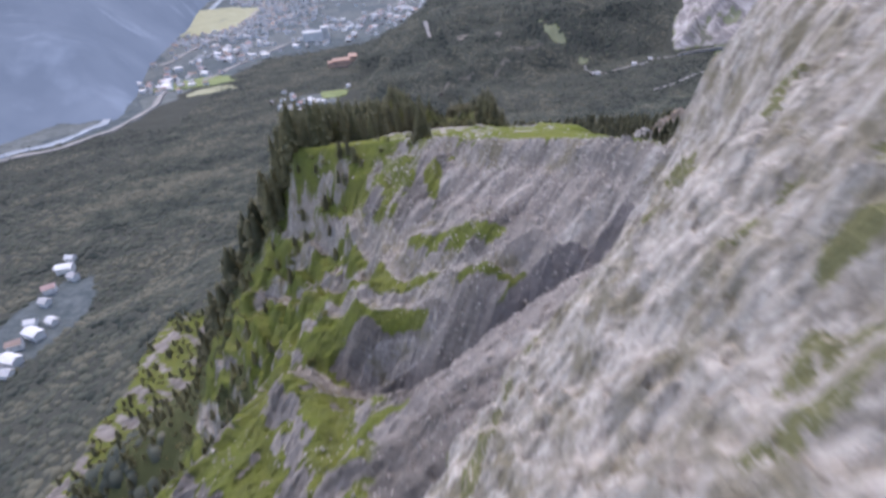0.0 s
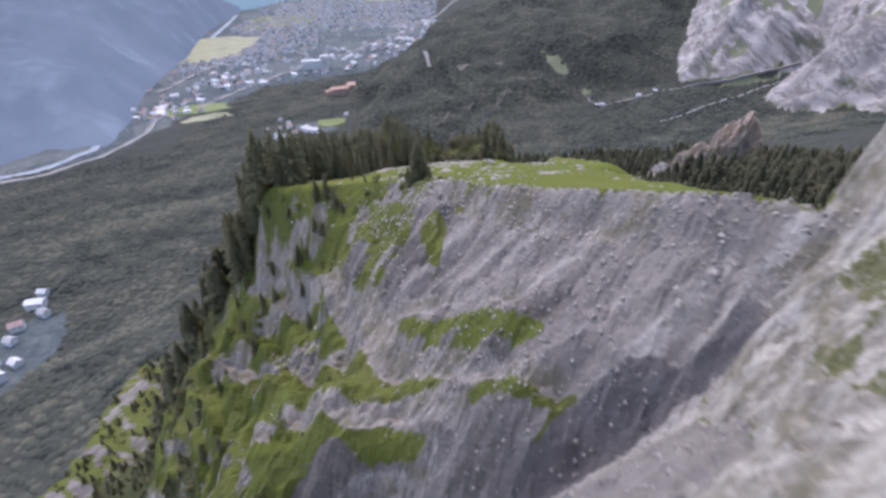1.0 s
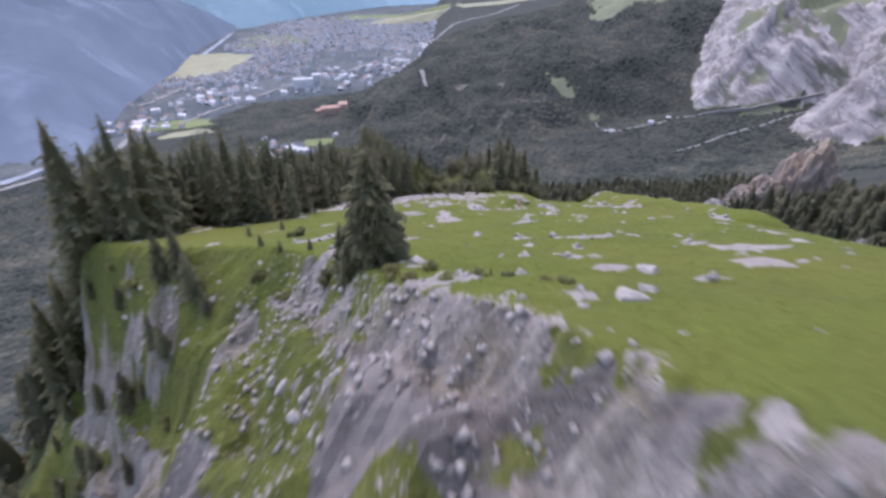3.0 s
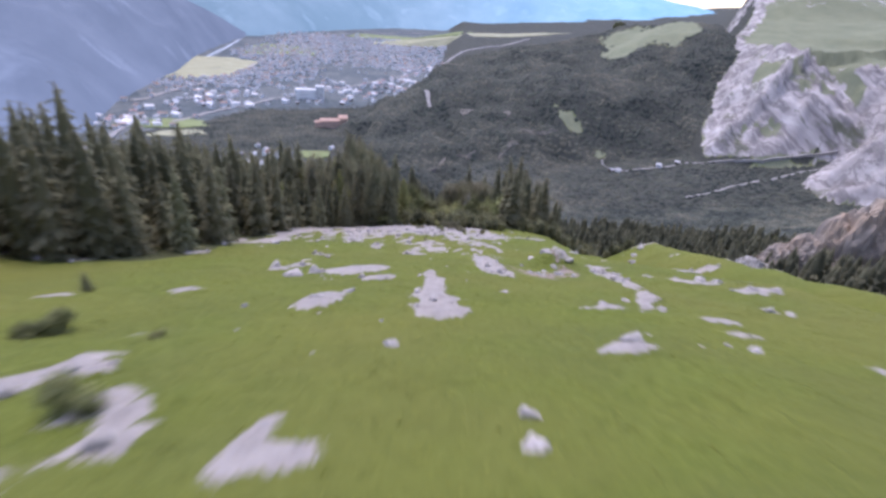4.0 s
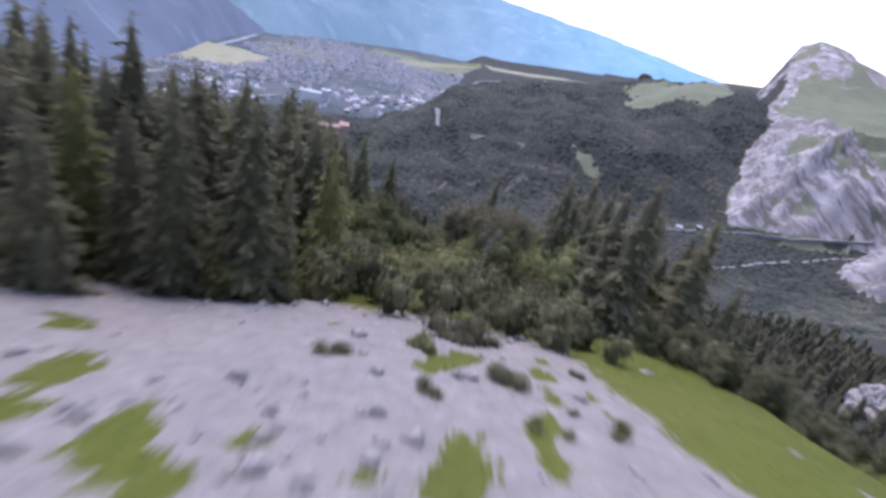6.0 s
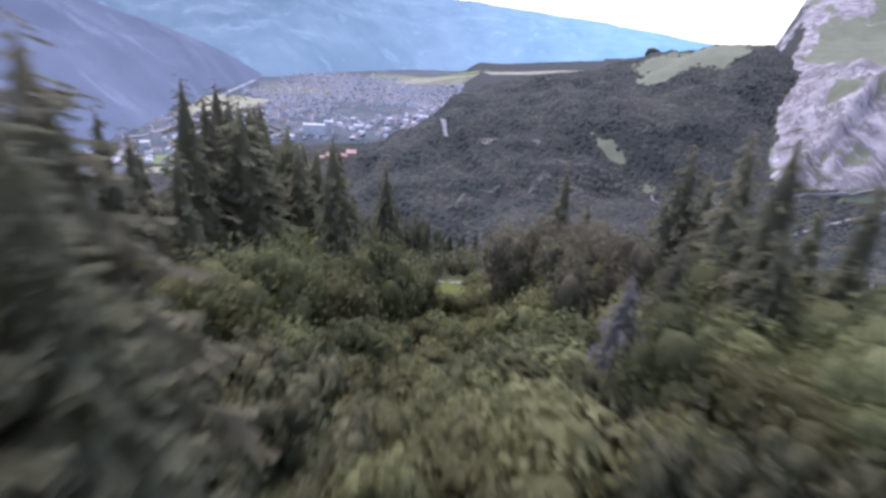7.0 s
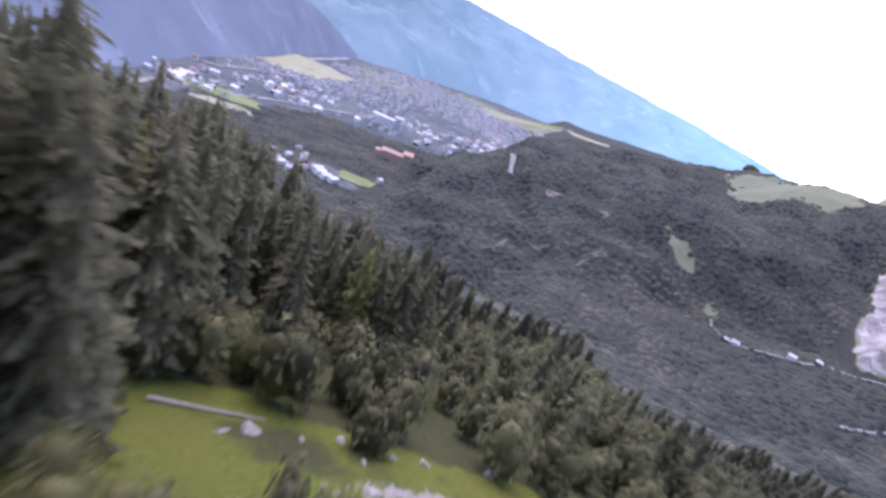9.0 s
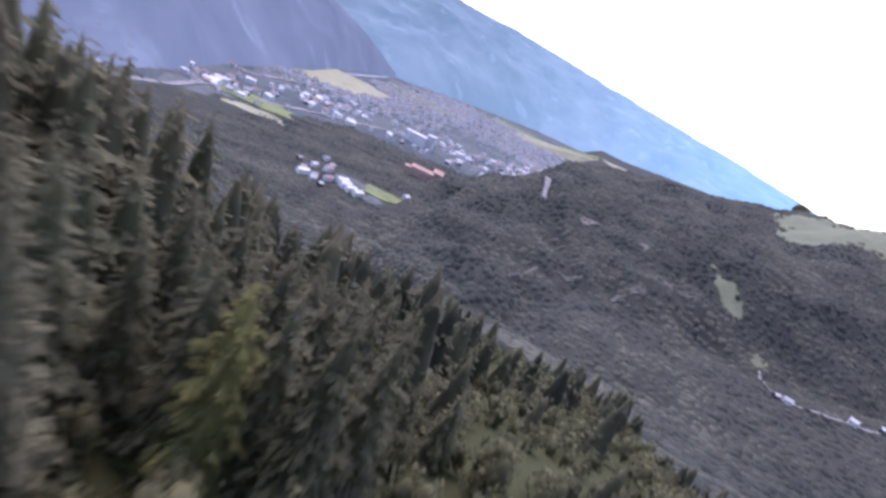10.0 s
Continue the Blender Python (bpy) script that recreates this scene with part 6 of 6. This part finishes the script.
# ---- houses ----
def house_meshes(w, d, h, rise, wall_mat, roof_mat):
    a, b = w / 2, d / 2
    V = [(-a, -b, -3), (a, -b, -3), (a, b, -3), (-a, b, -3), (-a, -b, h), (a, -b, h), (a, b, h), (-a, b, h), (-a, 0, h + rise), (a, 0, h + rise)]
    wall = mesh_from("wall", V, [(0, 1, 5, 4), (2, 3, 7, 6), (1, 2, 6, 9, 5), (3, 0, 4, 8, 7)], wall_mat)
    o, t = 0.9, 0.35
    k = rise / b
    R = []
    for x in (-a - o, a + o):
        for y, z in ((-b - o, h - o * k), (0, h + rise), (b + o, h - o * k)):
            R += [(x, y, z + 0.05), (x, y, z + 0.05 + t)]
    roof = mesh_from("roof", R, [(1, 7, 9, 3), (3, 9, 11, 5), (0, 2, 8, 6), (2, 4, 10, 8), (0, 6, 7, 1), (4, 5, 11, 10), (0, 1, 3, 2), (2, 3, 5, 4), (6, 8, 9, 7), (8, 10, 11, 9)], roof_mat)
    return wall, roof


def make_house(w, d, h, rise, wall_mat, roof_mat, label, group):
    base = new("house")
    wall, roof = house_meshes(w, d, h, rise, wall_mat, roof_mat)
    front = part("wall", wall, base)
    part("roof", roof, base)
    win = mesh_from("window", [(-0.6, -0.06, -0.7), (0.6, -0.06, -0.7), (0.6, -0.06, 0.7), (-0.6, -0.06, 0.7), (-0.6, 0.1, -0.7), (0.6, 0.1, -0.7), (0.6, 0.1, 0.7), (-0.6, 0.1, 0.7)], [(0, 1, 2, 3), (0, 4, 5, 1), (1, 5, 6, 2), (2, 6, 7, 3), (3, 7, 4, 0)], GLASS)
    for i in (-1, 1):
        part("window", win, front, m=Matrix.Translation((i * w * 0.25, -d / 2, h * 0.55)))
    return tagged(base, label, "house", group)


HOUSES = [make_house(11, 9, 6.5, 3.0, FACE_W, ROOF, "white house with a grey gabled roof", "houses of the valley"), make_house(14, 10, 8, 3.2, FACE_W, ROOF_R, "white house with a red-brown gabled roof", "houses of the valley"), make_house(20, 12, 9, 2.4, FACE_W, ROOF_P, "long white building with a pale metal roof", "houses of the valley"), make_house(9, 8, 6, 2.6, BARK, ROOF, "dark timber chalet with a grey roof", "houses of the valley")]
hrnd = random.Random(8)
first = [True] * 4


def house(kind, x, y, turn, s=1.0):
    m = Matrix.Translation((x, y, float(height_at(x, y)))) @ Matrix.Rotation(radians(turn), 4, "Z") @ Matrix.Scale(s, 4)
    shrink = Matrix.Diagonal((1 / HOUSES[kind].scale.x, 1 / HOUSES[kind].scale.y, 1 / HOUSES[kind].scale.z, 1))
    if first[kind]:
        first[kind] = False
        HOUSES[kind].matrix_basis = m
        return HOUSES[kind]
    return copy_thing(HOUSES[kind], m @ shrink)


for x, y, k in ((-337, 276, 2), (-345, 292, 1), (-338, 304, 2), (-350, 318, 0), (-334, 320, 0), (-356, 345, 0), (-362, 362, 1), (-352, 380, 0), (-366, 392, 2), (-330, 262, 0), (-372, 410, 0), (-342, 265, 1)):
    house(k, x, y, hrnd.uniform(-30, 30), 0.72)
for x, y, k in ((189, 700, 0), (183, 704, 3), (240, 717, 0), (262, 722, 3)):
    house(k, x, y, hrnd.uniform(-30, 30), 0.5)
for x, y, k in ((-236, 838, 2), (-228, 830, 2), (-219, 826, 2), (-210, 826, 2), (-246, 822, 1), (-258, 812, 0), (-268, 806, 2), (-276, 818, 0), (-252, 800, 0), (-240, 796, 3), (-288, 890, 0), (-262, 850, 1), (-280, 850, 0), (-296, 842, 3), (-180, 902, 0), (-270, 872, 0)):
    house(k, x, y, 62 + hrnd.uniform(-12, 12), 0.62)
n = 0
while n < 240:
    a = hrnd.random()
    if a < 0.55:
        f = hrnd.random()
        x, y = -225 + 190 * f + hrnd.gauss(0, 55), 1300 + 560 * f + hrnd.gauss(0, 60)
    elif a < 0.72:
        x, y = -530 + hrnd.gauss(0, 28), 985 + hrnd.gauss(0, 26)
    else:
        x, y = -500 + hrnd.gauss(0, 55), 1200 + hrnd.gauss(0, 90)
    e = float(to_line(np.array([x]), np.array([y]), NEAR_EDGE)[0][0])
    if e < 38 or height_at(x, y) > FLOOR + 18 or x < -640:
        continue
    house(hrnd.choice((0, 0, 1, 1, 2, 3)), x, y, hrnd.uniform(-45, 45), hrnd.uniform(0.5, 0.85))
    n += 1
# the rest of the town, too far to tell house from house
V, F = [], []
for _ in range(2200):
    f = hrnd.random()
    if hrnd.random() < 0.6:
        x, y = -540 - 60 * f + hrnd.gauss(0, 110), 1300 + 1500 * f + hrnd.gauss(0, 90)
    else:
        x, y = -350 + 300 * f + hrnd.gauss(0, 130), 1800 + 1000 * hrnd.random()
    if x < -640 - 0.12 * (y - 1100) or ((x + 690) / 130) ** 2 + ((y - 1620) / 215) ** 2 < 1 or height_at(x, y) > FLOOR + 15:
        continue
    w, d, h, t = hrnd.uniform(3, 6.5), hrnd.uniform(2.5, 4.5), hrnd.uniform(3, 6), hrnd.uniform(0, 3.14)
    c, s, i, z = math.cos(t), math.sin(t), len(V), float(height_at(x, y))
    for q, r, e in ((-w, -d, -2), (w, -d, -2), (w, d, -2), (-w, d, -2), (-w, -d, h), (w, -d, h), (w, d, h), (-w, d, h), (-w, 0, h + 3), (w, 0, h + 3)):
        V.append((x + q * c - r * s, y + q * s + r * c, z + e))
    F += [(i, i + 1, i + 5, i + 4), (i + 2, i + 3, i + 7, i + 6), (i + 1, i + 2, i + 6, i + 9, i + 5), (i + 3, i, i + 4, i + 8, i + 7), (i + 4, i + 5, i + 9, i + 8), (i + 6, i + 7, i + 8, i + 9)]
town_me = mesh_from("far_town", V, F, FACE_W)
town_me.materials.append(ROOF)
town_me.materials.append(ROOF_R)
for i, p in enumerate(town_me.polygons):
    if i % 6 > 3:
        p.material_index = 1 + (i // 6) % 2
tagged(new("far_town", town_me), "pale houses of the town scattered over the valley floor", "houses", kind="stuff")


def hotel(name, x, y, turn, wall_mat, roof_mat, wings, label):
    base = new(name)
    wmesh = mesh_from("window", [(-0.8, -0.1, -1), (0.8, -0.1, -1), (0.8, -0.1, 1), (-0.8, -0.1, 1), (-0.8, 0.1, -1), (0.8, 0.1, -1), (0.8, 0.1, 1), (-0.8, 0.1, 1)], [(0, 1, 2, 3), (0, 4, 5, 1), (1, 5, 6, 2), (2, 6, 7, 3), (3, 7, 4, 0)], GLASS)
    for ox, oy, w, d, h, rise in wings:
        wall, roof = house_meshes(w, d, h, rise, wall_mat, roof_mat)
        wing = part("wing", wall, base, m=Matrix.Translation((ox, oy, 0)))
        part("roof", roof, base, m=Matrix.Translation((ox, oy, 0)))
        for i in range(int(w / 4)):
            for lv in range(int(h / 3.4)):
                part("window", wmesh, wing, m=Matrix.Translation((2.2 + 4 * i - w / 2, -d / 2, 2.0 + 3.3 * lv)))
    base.matrix_basis = Matrix.Translation((x, y, float(height_at(x, y)))) @ Matrix.Rotation(radians(turn), 4, "Z")
    return tagged(base, label, "building")


hotel("hotel", -212, 1040, 12, FACE_R, FACE_R, [(0, 0, 34, 13, 13, 3), (22, 4, 14, 16, 17, 4), (-20, 3, 12, 10, 9, 2)], "large orange-red building with several wings in the forest")
hotel("apartment_block", -318, 1284, 6, FACE_W, ROOF_P, [(0, 0, 44, 14, 19, 1.5), (28, 6, 16, 14, 26, 1.5)], "large white apartment block at the edge of town")
